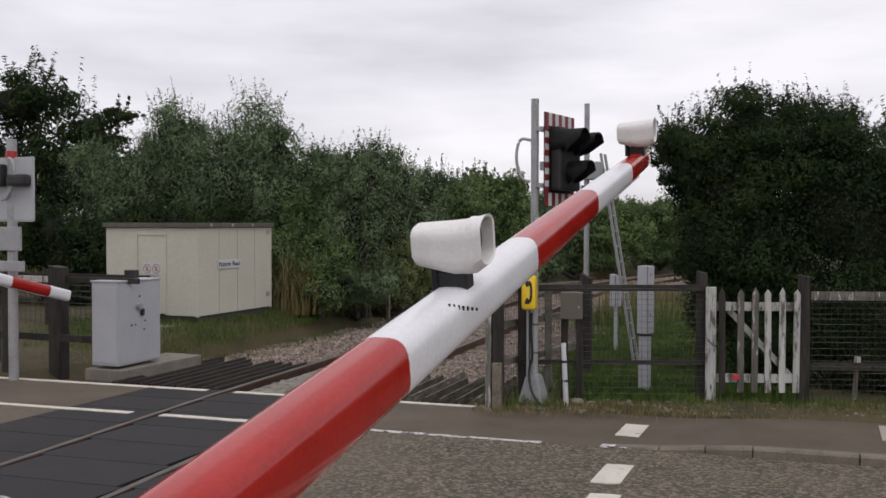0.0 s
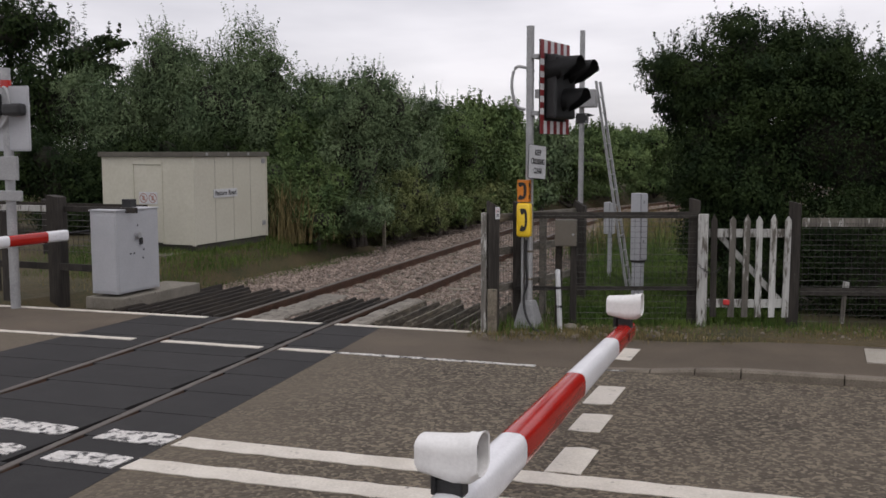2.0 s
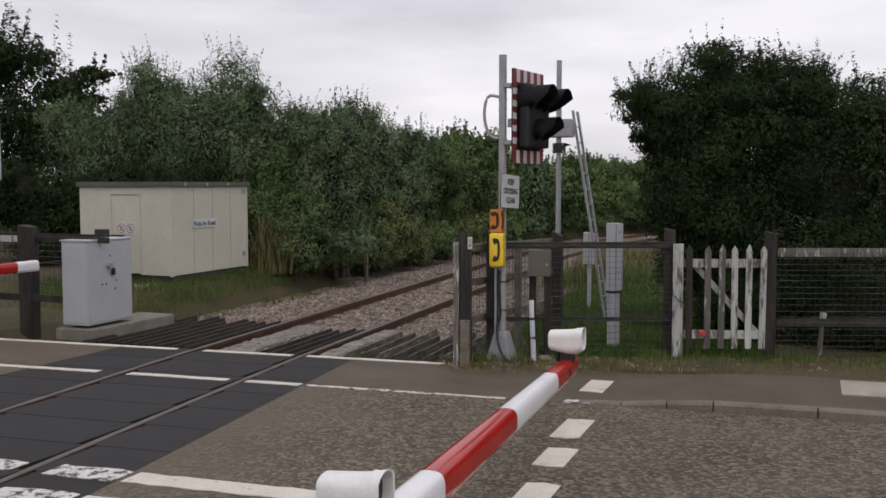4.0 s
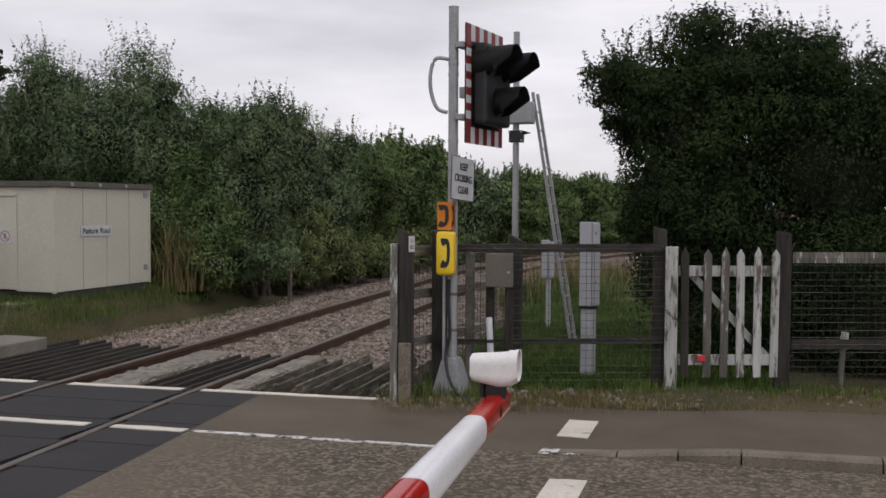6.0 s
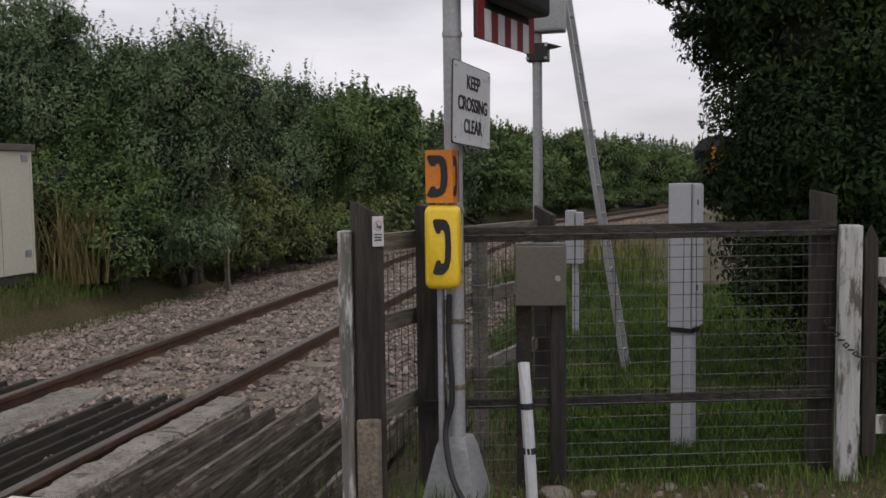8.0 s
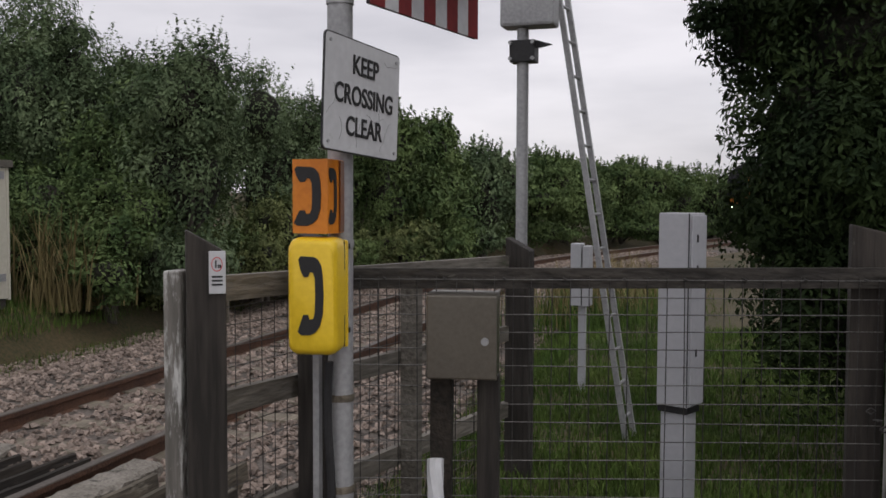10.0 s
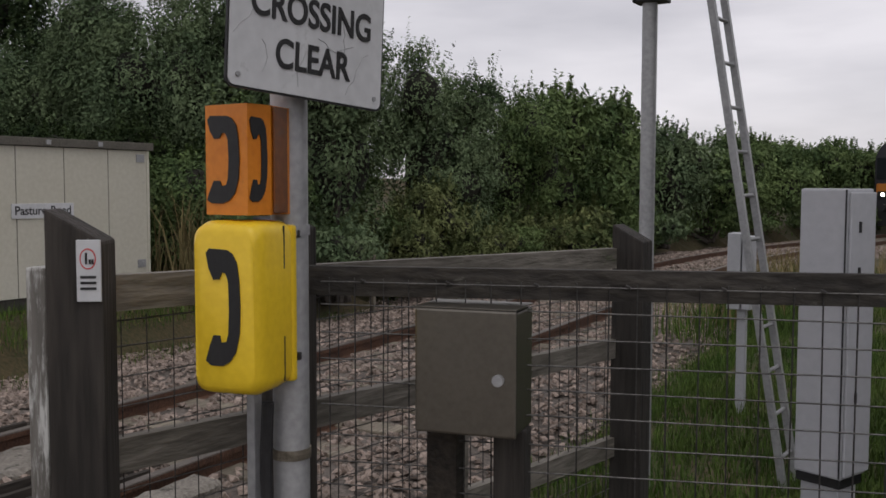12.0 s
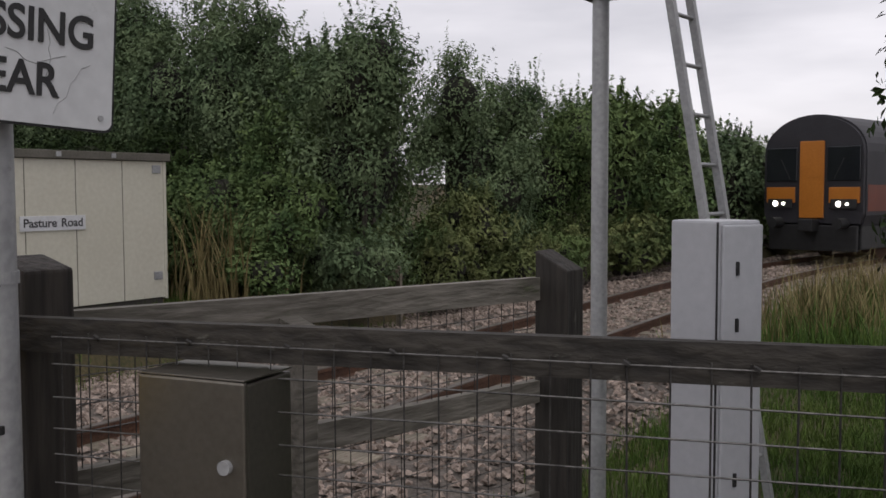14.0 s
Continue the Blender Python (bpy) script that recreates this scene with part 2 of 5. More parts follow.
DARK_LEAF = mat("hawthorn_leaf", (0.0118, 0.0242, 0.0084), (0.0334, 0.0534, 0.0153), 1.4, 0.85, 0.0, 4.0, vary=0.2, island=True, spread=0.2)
GRASS = mat("grass_blade", (0.040, 0.085, 0.014), (0.102, 0.150, 0.032), 0.6, 0.7, 0.0, 5.0, vary=0.4, island=True)
DRY_GRASS = mat("dry_stalks", (0.1350, 0.1098, 0.0468), (0.2565, 0.2115, 0.1035), 1.0, 0.8, 0.0, 5.0, vary=0.3, island=True)
BRAMBLE = mat("bramble_leaf", (0.0884, 0.1187, 0.0441), (0.1976, 0.2232, 0.0882), 1.2, 0.75, 0.0, 4.0, vary=0.2, island=True, spread=0.2)
for leafy in (LEAF, WILLOW, DARK_LEAF, BRAMBLE, GRASS, DRY_GRASS):
    leafy.node_tree.nodes["Principled BSDF"].inputs["Specular IOR Level"].default_value = 0.18
# near-black filler colour: the shade deep inside the crowns is painted in
CROWN_SHADE = mat("crown_shade", (0.010, 0.011, 0.007), (0.030, 0.028, 0.018), 4.0, 0.95, 0.8, 30.0)
BARK = mat("bark", (0.045, 0.037, 0.030), (0.10, 0.085, 0.07), 6.0, 0.95, 0.8, 40.0)
LENS_DARK = mat("dark_red_lens", (0.02, 0.006, 0.006), (0.04, 0.008, 0.008), 8.0, 0.15, 0.0, 40.0)
TRAIN_GREY = mat("train_dark_body", (0.0144, 0.0136, 0.0176), (0.0256, 0.0240, 0.0296), 2.0, 0.6, 0.02, 30.0)
TRAIN_ORANGE = mat("train_orange", (0.40, 0.135, 0.012), (0.48, 0.17, 0.02), 2.0, 0.45, 0.02, 30.0, dirt=(0.4, 0.16, 0.03), dirt_at=0.7)
TRAIN_GLASS = mat("train_glass", (0.012, 0.014, 0.016), (0.02, 0.022, 0.026), 2.0, 0.08, 0.0, 30.0)
HEADLIGHT = glow("headlight", (1.0, 0.93, 0.80), 14.0)
FADED_RED = mat("faded_red_print", (0.30, 0.16, 0.13), (0.40, 0.24, 0.20), 8.0, 0.6, 0.0, 40.0)
RED_MARK = mat("red_plastic", (0.5, 0.03, 0.03), (0.6, 0.05, 0.05), 8.0, 0.5, 0.0, 40.0)


# ---- mesh helpers ----
def box(bm, lo, hi, bevel=0.0):
    """An axis-aligned block, with bevelled edges."""
    d = [hi[k] - lo[k] for k in range(3)]
    m = Matrix.Translation([(lo[k] + hi[k]) / 2 for k in range(3)]) @ Matrix.Diagonal((*d, 1))
    r = bmesh.ops.create_cube(bm, size=1.0, matrix=m)
    if bevel:
        es = list({e for v in r["verts"] for e in v.link_edges})
        bmesh.ops.bevel(bm, geom=es, offset=bevel, segments=2, affect="EDGES", profile=0.6)
    return bm


def block(lo, hi, bevel=0.0):
    return box(bmesh.new(), lo, hi, bevel)


def tube(bm, a, b, r1, r2=None, n=16, caps=True):
    """A round bar from a to b."""
    a, b = Vector(a), Vector(b)
    d = b - a
    m = Matrix.Translation((a + b) / 2) @ d.to_track_quat("Z", "Y").to_matrix().to_4x4()
    bmesh.ops.create_cone(bm, cap_ends=caps, segments=n, radius1=r1, radius2=r1 if r2 is None else r2, depth=d.length, matrix=m)
    return bm


def rod(a, b, r1, r2=None, n=16):
    return tube(bmesh.new(), a, b, r1, r2, n)


def hose(points, r, n=8):
    """A bent pipe through the points, smoothed."""
    pts = [Vector(p) for p in points]
    fine = []
    for i in range(len(pts) - 1):
        p0, p1, p2, p3 = pts[max(i - 1, 0)], pts[i], pts[i + 1], pts[min(i + 2, len(pts) - 1)]
        for k in range(6):
            t = k / 6
            fine.append(0.5 * ((2 * p1) + (p2 - p0) * t + (2 * p0 - 5 * p1 + 4 * p2 - p3) * t * t + (3 * p1 - p0 - 3 * p2 + p3) * t ** 3))
    fine.append(pts[-1])
    bm = bmesh.new()
    rings = []
    up = Vector((0.3, 0.2, 1)).normalized()
    for i, p in enumerate(fine):
        d = (fine[min(i + 1, len(fine) - 1)] - fine[max(i - 1, 0)]).normalized()
        s = d.cross(up).normalized() if abs(d.dot(up)) < 0.98 else d.cross(Vector((1, 0, 0))).normalized()
        u = s.cross(d)
        rings.append([bm.verts.new(p + r * (math.cos(2 * math.pi * k / n) * s + math.sin(2 * math.pi * k / n) * u)) for k in range(n)])
    for a, b in zip(rings, rings[1:]):
        for k in range(n):
            bm.faces.new((a[k], a[(k + 1) % n], b[(k + 1) % n], b[k]))
    bm.faces.new(rings[0][::-1]), bm.faces.new(rings[-1])
    bmesh.ops.recalc_face_normals(bm, faces=bm.faces)
    return bm


def prism(profile, axis_from, axis_to, right, up):
    """A closed profile of (u, v) pairs swept straight from one point to another."""
    bm = bmesh.new()
    a, b, right, up = Vector(axis_from), Vector(axis_to), Vector(right), Vector(up)
    r0 = [bm.verts.new(a + right * u + up * v) for u, v in profile]
    r1 = [bm.verts.new(b + right * u + up * v) for u, v in profile]
    n = len(profile)
    for k in range(n):
        bm.faces.new((r0[k], r0[(k + 1) % n], r1[(k + 1) % n], r1[k]))
    bm.faces.new(r0[::-1]), bm.faces.new(r1)
    bmesh.ops.recalc_face_normals(bm, faces=bm.faces)
    return bm


def flat_shape(outline, thickness, m=None):
    """A flat plate in the local xz plane with its face towards -y, of the given outline."""
    bm = prism(outline, (0, 0, 0), (0, thickness, 0), (1, 0, 0), (0, 0, 1))
    if m is not None:
        bmesh.ops.transform(bm, matrix=m, verts=bm.verts)
    return bm


def mesh_of(name, bm, material, smooth=False):
    me = bpy.data.meshes.new(name)
    bm.to_mesh(me)
    bm.free()
    me.materials.append(material)
    if smooth:
        for p in me.polygons:
            p.use_smooth = True
        me.set_sharp_from_angle(angle=radians(40))
    return me


def part(name, bm, material, parent=None, label="", smooth=False):
    ob = new(name, mesh_of(name, bm, material, smooth))
    ob.parent = parent
    return tagged(ob, label) if label else ob


def thing(name, at, label, category, group="", kind="", turn=0.0):
    ob = new(name)
    ob.matrix_world = pose(*at, 0, 0, turn)
    ob.empty_display_size = 0.1
    return tagged(ob, label, category, group, kind)


def structure(name, bm, material, label, category):
    return tagged(part(name, bm, material), label, category, kind="structure")


def rounded(w, h, r, n=5):
    """A rounded rectangle of (u, v) about the origin."""
    out = []
    for cx, cy, a0 in ((w / 2 - r, h / 2 - r, 0), (-w / 2 + r, h / 2 - r, 90), (-w / 2 + r, -h / 2 + r, 180), (w / 2 - r, -h / 2 + r, 270)):
        for k in range(n + 1):
            a = radians(a0 + 90 * k / n)
            out.append((cx + r * math.cos(a), cy + r * math.sin(a)))
    return out


def lettering(text, size, parent, m, material, label="", name="lettering"):
    """Raised lettering, turned into a mesh, standing upright in the local xz plane."""
    cu = bpy.data.curves.new(name, "FONT")
    cu.body, cu.size, cu.align_x, cu.align_y, cu.extrude, cu.offset = text, size, "CENTER", "CENTER", 0.001, size * 0.018
    tmp = bpy.data.objects.new(name, cu)
    scene.collection.objects.link(tmp)
    me = bpy.data.meshes.new_from_object(tmp.evaluated_get(bpy.context.evaluated_depsgraph_get()))
    bpy.data.objects.remove(tmp)
    me.materials.append(material)
    ob = new(name, me)
    ob.parent = parent
    ob.matrix_local = m @ pose(0, 0, 0, 90, 0, 0)
    return tagged(ob, label) if label else ob


# ---- the plan: road across, track away ----
SLANT = 0.07


def road_y(x, v):
    """The road runs slightly askew to the fence."""
    return v + SLANT * (x + 5.0)


def track_x(y):
    """Centre of the track: straight over the road, then bending away."""
    x = -6.15 - 0.06 * (y - 9.0) + 0.035 * max(10.0 - y, 0)
    if y > 38.2:
        return x + 1.772 + (y - 38.2) * 0.29
    return x + (max(y - 26, 0) ** 2) / 84


def band(x0, x1, v0, v1, z0, z1, jag=0.0):
    """A slab lying along the road, between two offsets across it."""
    n = max(1, int((x1 - x0) / 0.12)) if jag else 1
    bm = bmesh.new()
    rnd = random.Random(int(x0 * 97 + v0 * 31))
    rows = []
    for k in range(n + 1):
        x = x0 + (x1 - x0) * k / n
        a, b = rnd.uniform(-jag, jag), rnd.uniform(-jag, jag)
        rows.append([bm.verts.new((x, road_y(x, v0) + a, z0)), bm.verts.new((x, road_y(x, v1) + b, z0)),
                     bm.verts.new((x, road_y(x, v1) + b, z1)), bm.verts.new((x, road_y(x, v0) + a, z1))])
    for p, q in zip(rows, rows[1:]):
        for i in range(4):
            bm.faces.new((p[i], p[(i + 1) % 4], q[(i + 1) % 4], q[i]))
    bm.faces.new(rows[0]), bm.faces.new(rows[-1][::-1])
    bmesh.ops.recalc_face_normals(bm, faces=bm.faces)
    return bm


def ground_z(x, y):
    v = y - SLANT * (x + 5.0)
    d = x - track_x(y)
    z = 0.0
    if v < 10.44:
        return -0.10
    if -3.6 < d < 2.6:
        z = -0.30
    elif d <= -3.6:
        bank = max(0.0, min(1.0, (y - 12.5) / 2.0))
        z = min(0.04 + 0.22 * bank, -0.30 + (-3.6 + 0.6 * bank - d) * 0.5) + max(0, min(1.6, (-d - 5.2) * 0.28 * max(0, min(1, (y - 20) / 4))))
    else:
        z = min(0.06, -0.30 + (d - 2.6) * 0.7)
    return z + 0.03 * noise.noise((x * 0.7, y * 0.7, 0))


def ground():
    xs = sorted({round(v, 3) for v in [*np.arange(-26, 12, 0.5), -1500, -600, -250, -120, -70, -45, -34, 16, 24, 40, 80, 180, 500, 1500]})
    ys = sorted({round(v, 3) for v in [*np.arange(9, 48, 0.5), -1500, -400, -100, -30, -10, 0, 5, 54, 62, 75, 95, 130, 200, 400, 900, 2500]})
    bm = bmesh.new()
    grid = [[bm.verts.new((x, y, ground_z(x, y))) for x in xs] for y in ys]
    for a, b in zip(grid, grid[1:]):
        for k in range(len(xs) - 1):
            bm.faces.new((a[k], a[k + 1], b[k + 1], b[k]))
    return structure("ground", bm, GRASS_SOIL, "rough grassy verge and bare soil beside the railway", "ground")


ground()
RX0, RX1 = -8.02, -4.62    # the crossing surface between these edges


def edge_x(y):
    """Where the rubber panels end and the asphalt begins."""
    return -4.62 - 0.11 * (y - 8.9)


def slant_band(x1, v0, v1, z0, z1, gap=0.0):
    """A slab that starts at the edge of the panels."""
    xa, xb = edge_x(road_y(-4.6, v0)) + gap, edge_x(road_y(-4.6, v1)) + gap
    bm = bmesh.new()
    pts = [(xa, road_y(xa, v0)), (x1, road_y(x1, v0)), (x1, road_y(x1, v1)), (xb, road_y(xb, v1))]
    lo, hi = [bm.verts.new((*p, z0)) for p in pts], [bm.verts.new((*p, z1)) for p in pts]
    for k in range(4):
        bm.faces.new((lo[k], lo[(k + 1) % 4], hi[(k + 1) % 4], hi[k]))
    bm.faces.new(lo[::-1]), bm.faces.new(hi)
    bmesh.ops.recalc_face_normals(bm, faces=bm.faces)
    return bm


structure("road", slant_band(60, -4.0, 8.86, -0.16, 0.0), ASPHALT, "worn grey-brown asphalt road with coarse chippings", "road")
structure("road", band(-60, RX0, -4.0, 8.86, -0.16, 0.0), ASPHALT, "worn grey-brown asphalt road beyond the crossing", "road")
structure("pavement", slant_band(-1.35, 8.86, 10.5, -0.16, 0.002), FOOTWAY, "asphalt footway level with the road at the crossing", "pavement")
structure("pavement", band(-60, RX0, 8.86, 10.5, -0.16, 0.002), FOOTWAY, "asphalt footway beyond the crossing", "pavement")
# footway that climbs to the kerb, then runs on raised
bm = bmesh.new()
cols = []
for x, z in ((-1.35, 0.003), (-0.9, 0.022), (-0.4, 0.055), (0.2, 0.07), (60, 0.07)):
    cols.append([bm.verts.new((x, road_y(x, 8.99), z)), bm.verts.new((x, road_y(x, 10.5), z)), bm.verts.new((x, road_y(x, 10.5), -0.16)), bm.verts.new((x, road_y(x, 8.99), -0.16))])
for a, b in zip(cols, cols[1:]):
    for i in range(4):
        bm.faces.new((a[i], a[(i + 1) % 4], b[(i + 1) % 4], b[i]))
bm.faces.new(cols[0]), bm.faces.new(cols[-1][::-1])
bmesh.ops.recalc_face_normals(bm, faces=bm.faces)
structure("pavement", bm, FOOTWAY, "raised asphalt footway with scattered grit", "pavement")

kerb = thing("kerb", (-0.5, road_y(-0.5, 8.92), 0), "weathered concrete kerb dropping towards the crossing", "kerb", kind="structure")
kx, kz = -1.75, [0.008, 0.025, 0.06, 0.085]
for k in range(14):
    ln = 0.42 if k < 3 else 0.9
    z0, z1 = (kz[k], kz[k + 1]) if k < 3 else (0.085, 0.085)
    a, b = Vector((kx, road_y(kx, 8.86), 0)), Vector((kx + ln - 0.012, road_y(kx + ln - 0.012, 8.86), 0))
    bm = bmesh.new()
    r = []
    for p, z in ((a, z0), (b, z1)):
        r.append([bm.verts.new((p.x, p.y + dy, zz)) for dy, zz in ((0, -0.14), (0, z - 0.02), (0.02, z), (0.125, z), (0.125, -0.14))])
    for i in range(5):
        bm.faces.new((r[0][i], r[0][(i + 1) % 5], r[1][(i + 1) % 5], r[1][i]))
    bm.faces.new(r[0]), bm.faces.new(r[1][::-1])
    bmesh.ops.recalc_face_normals(bm, faces=bm.faces)
    ob = part("kerb_stone", bm, KERB, kerb)
    ob.matrix_parent_inverse = kerb.matrix_world.inverted()
    kx += ln


# ---- road markings ----
def marking(bm, label, material=WHITE_LINE):
    return structure("road_marking", bm, material, label, "road marking")


marking(band(-30, RX0, 8.80, 8.90, 0.001, 0.007, 0.008), "thin white line along the edge of the road")
marking(band(RX0 + 0.02, -7.12, 8.80, 8.90, 0.001, 0.010, 0.008), "thin white line across the crossing panels")
marking(band(-6.72, -5.50, 8.80, 8.90, 0.001, 0.010, 0.008), "thin white line across the crossing panels")
marking(band(-5.27, -4.64, 8.80, 8.90, 0.001, 0.010, 0.008), "thin white line across the crossing panels")
marking(band(-4.6, -2.45, 8.82, 8.88, 0.001, 0.007, 0.012), "thin worn white line along the edge of the road", WORN_LINE)
marking(band(-30, RX0, 10.34, 10.44, 0.003, 0.009, 0.008), "thin white line along the back of the footway")
marking(band(RX0 + 0.02, -7.2, 10.34, 10.44, 0.003, 0.010, 0.008), "thin white line along the end of the crossing panels")
marking(band(-6.8, -5.6, 10.34, 10.44, 0.003, 0.010, 0.008), "thin white line along the end of the crossing panels")
marking(band(-5.4, -3.66, 10.36, 10.45, 0.003, 0.010, 0.010), "thin white line along the back of the footway")
for v0, v1 in ((5.47, 5.69), (4.93, 5.15)):
    marking(band(-4.2, 14, v0, v1, 0.001, 0.007, 0.012), "broad white line of the double centre line", WHITE_LINE)
    marking(band(-4.86, -4.26, v0, v1, 0.001, 0.009, 0.03), "broad worn white line on the rubber panels", WORN_LINE)
    marking(band(-6.3, -5.15, v0, v1, 0.001, 0.009, 0.03), "broad worn white line on the rubber panels", WORN_LINE)
    marking(band(-30, RX0, v0, v1, 0.001, 0.007, 0.02), "broad white line of the double centre line", WHITE_LINE)
for x0, v0, v1, z in ((-1.85, 9.36, 9.98, 0.003), (-1.68, 7.56, 8.18, 0.001), (-1.60, 6.70, 7.24, 0.001), (-1.51, 5.74, 6.30, 0.001), (-1.44, 4.1, 4.6, 0.001), (-1.36, 3.2, 3.75, 0.001)):
    marking(band(x0, x0 + 0.24, v0, v1, z, z + 0.006, 0.03), "white block of the broken line under the barrier", WHITE_LINE)
marking(band(-1.88, -1.56, 8.84, 8.99, 0.002, 0.008, 0.02), "short worn white mark at the road's edge", WORN_LINE)
structure("cover_slab", band(0.62, 1.5, 9.62, 10.34, 0.06, 0.08), PALE_SLAB, "pale concrete cover slab set in the footway", "slab")


# ---- the railway ----
def swept(profile, offset, y0, y1, step, z=0.0):
    """A profile of (u, v) swept along the track at an offset from its centre."""
    bm = bmesh.new()
    rings = []
    n = int((y1 - y0) / step)
    for k in range(n + 1):
        y = y0 + (y1 - y0) * k / n
        d = (track_x(y + 0.1) - track_x(y - 0.1)) / 0.2
        s = Vector((1, -d, 0)).normalized()
        c = Vector((track_x(y), y, z)) + s * offset
        rings.append([bm.verts.new(c + s * u + Vector((0, 0, v))) for u, v in profile])
    m = len(profile)
    for a, b in zip(rings, rings[1:]):
        for i in range(m):
            bm.faces.new((a[i], a[(i + 1) % m], b[(i + 1) % m], b[i]))
    bm.faces.new(rings[0]), bm.faces.new(rings[-1][::-1])
    bmesh.ops.recalc_face_normals(bm, faces=bm.faces)
    return bm


WEB = [(-0.07, -0.16), (0.07, -0.16), (0.07, -0.145), (0.012, -0.125), (0.012, -0.05), (0.035, -0.04), (0.036, -0.008), (-0.036, -0.008), (-0.035, -0.04), (-0.012, -0.05), (-0.012, -0.125), (-0.07, -0.145)]
HEAD = [(-0.034, -0.0075), (0.034, -0.0075), (0.034, 0.0), (0.026, 0.004), (-0.026, 0.004), (-0.034, 0.0)]
for side in (-0.753, 0.753):
    rail = thing("rail", (track_x(9) + side, 9, 0), "rusty steel rail with a worn running face", "rail", "rails of the track")
    for name, prof, material in (("web", WEB, RAIL_SIDE), ("running_face", HEAD, RAIL_TOP)):
        ob = part(name, swept(prof, side, -20, 95, 0.6, 0.004), material, rail)
        ob.matrix_parent_inverse = rail.matrix_world.inverted()
structure("ballast_bed", swept([(-2.9, -0.34), (2.5, -0.34), (1.75, -0.15), (0.9, -0.135), (-0.9, -0.135), (-1.9, -0.15), (-2.9, -0.30)], 0.0, 10.3, 95, 0.5), BALLAST_BED, "bed of grey and pinkish railway ballast", "ballast")


def stones(count, y0, y1, seed, size):
    """Ballast stones as one scatter."""
    rng = np.random.default_rng(seed)
    base = np.array([(1, 0, -0.2), (-0.3, 0.9, -0.3), (-0.7, -0.7, -0.2), (0.35, -0.8, 0.15), (0.3, 0.45, 0.75), (-0.55, 0.1, 0.65)])
    tris = [(0, 4, 1), (1, 4, 5), (1, 5, 2), (2, 5, 3), (3, 5, 4), (3, 4, 0), (0, 1, 2), (0, 2, 3)]
    vs, fs = [], []
    for k in range(count):
        y = y0 + (y1 - y0) * rng.random() ** 1.5
        u = rng.uniform(-2.75, 2.35) if k % 4 else -2.75 - 0.85 * rng.random() ** 1.3
        z = -0.135 if abs(u) < 0.9 else -0.145 - (max(0, -u - 1.9) * 0.15 if u < 0 else max(0, u - 1.75) * 0.253)
        if u < -2.75:
            z = max(ground_z(track_x(y) + u, y), -0.30 if u > -2.9 else -1) - 0.005
        if abs(abs(u) - 0.753) < 0.09:
            continue
        s = size * rng.uniform(0.55, 1.35) * (1 + max(0, y - 18) * 0.02)
        a = rng.uniform(0, 6.28)
        rot = np.array([[math.cos(a), -math.sin(a), 0], [math.sin(a), math.cos(a), 0], [0, 0, 1]])
        p = (base * rng.uniform(0.7, 1.3, (6, 3))) @ rot.T * s * np.array([1, 1, 0.75]) + (track_x(y) + u, y, z + rng.uniform(0, 0.03))
        o = len(vs)
        vs += p.tolist()
        fs += [(a0 + o, b0 + o, c0 + o) for a0, b0, c0 in tris]
    me = bpy.data.meshes.new("ballast_stones")
    me.from_pydata(vs, [], fs)
    me.materials.append(STONE)
    return tagged(new("ballast_stones", me), "loose grey, buff and pinkish ballast stones", "ballast", kind="stuff")


stones(36000, 10.8, 42, 5, 0.036)

sleeper_mesh = mesh_of("sleeper", block((-1.25, -0.125, -0.1), (1.25, 0.125, 0), 0.012), GREY_TIMBER)
for k in range(60):
    y = 12.0 + k * 0.65
    s = new("sleeper", sleeper_mesh)
    s.matrix_world = pose(track_x(y), y, -0.118, 0, 0, -math.degrees(math.atan((track_x(y + 0.1) - track_x(y - 0.1)) / 0.2)))
    tagged(s, "weathered sleeper half buried in ballast", "sleeper", "sleepers of the track")


def ridge_set(label, offsets, y0, y1, material, depth, z=-0.02):
    """Anti-trespass ridges: sharp-topped timbers laid side by side along the track."""
    base = thing("trespass_guard", (track_x(y0) + sum(offsets) / len(offsets), y0, 0), label, "trespass guard")
    rnd = random.Random(len(offsets) + int(y0 * 10))
    for o in offsets:
        e = y1 + rnd.uniform(-0.35, 0.2)
        a, b = Vector((track_x(y0) + o, y0 + rnd.uniform(-0.02, 0.03), z)), Vector((track_x(e) + o, e, z - 0.02))
        w = 0.095
        bm = bmesh.new()
        rings, n = [], 12
        ph = rnd.uniform(0, 50)
        for k in range(n + 1):
            c = a.lerp(b, k / n)
            wear = 0.007 * noise.noise((ph, k * 1.7, 0))
            side = 0.004 * noise.noise((ph, 7, k * 0.7))
            rings.append([bm.verts.new(c + Vector((u + side, 0, v))) for u, v in ((-w, -0.16), (w, -0.16), (w * 0.97, -0.13), (w * 0.74, depth + wear), (w * 0.5, depth + 0.006 + wear), (-w * 0.97, -0.12))])
        for p, q in zip(rings, rings[1:]):
            for i in range(6):
                bm.faces.new((p[i], p[(i + 1) % 6], q[(i + 1) % 6], q[i]))
        bm.faces.new(rings[0][::-1]), bm.faces.new(rings[-1])
        bmesh.ops.recalc_face_normals(bm, faces=bm.faces)
        ob = part("ridge", bm, material, base)
        ob.matrix_parent_inverse = base.matrix_world.inverted()
    return base


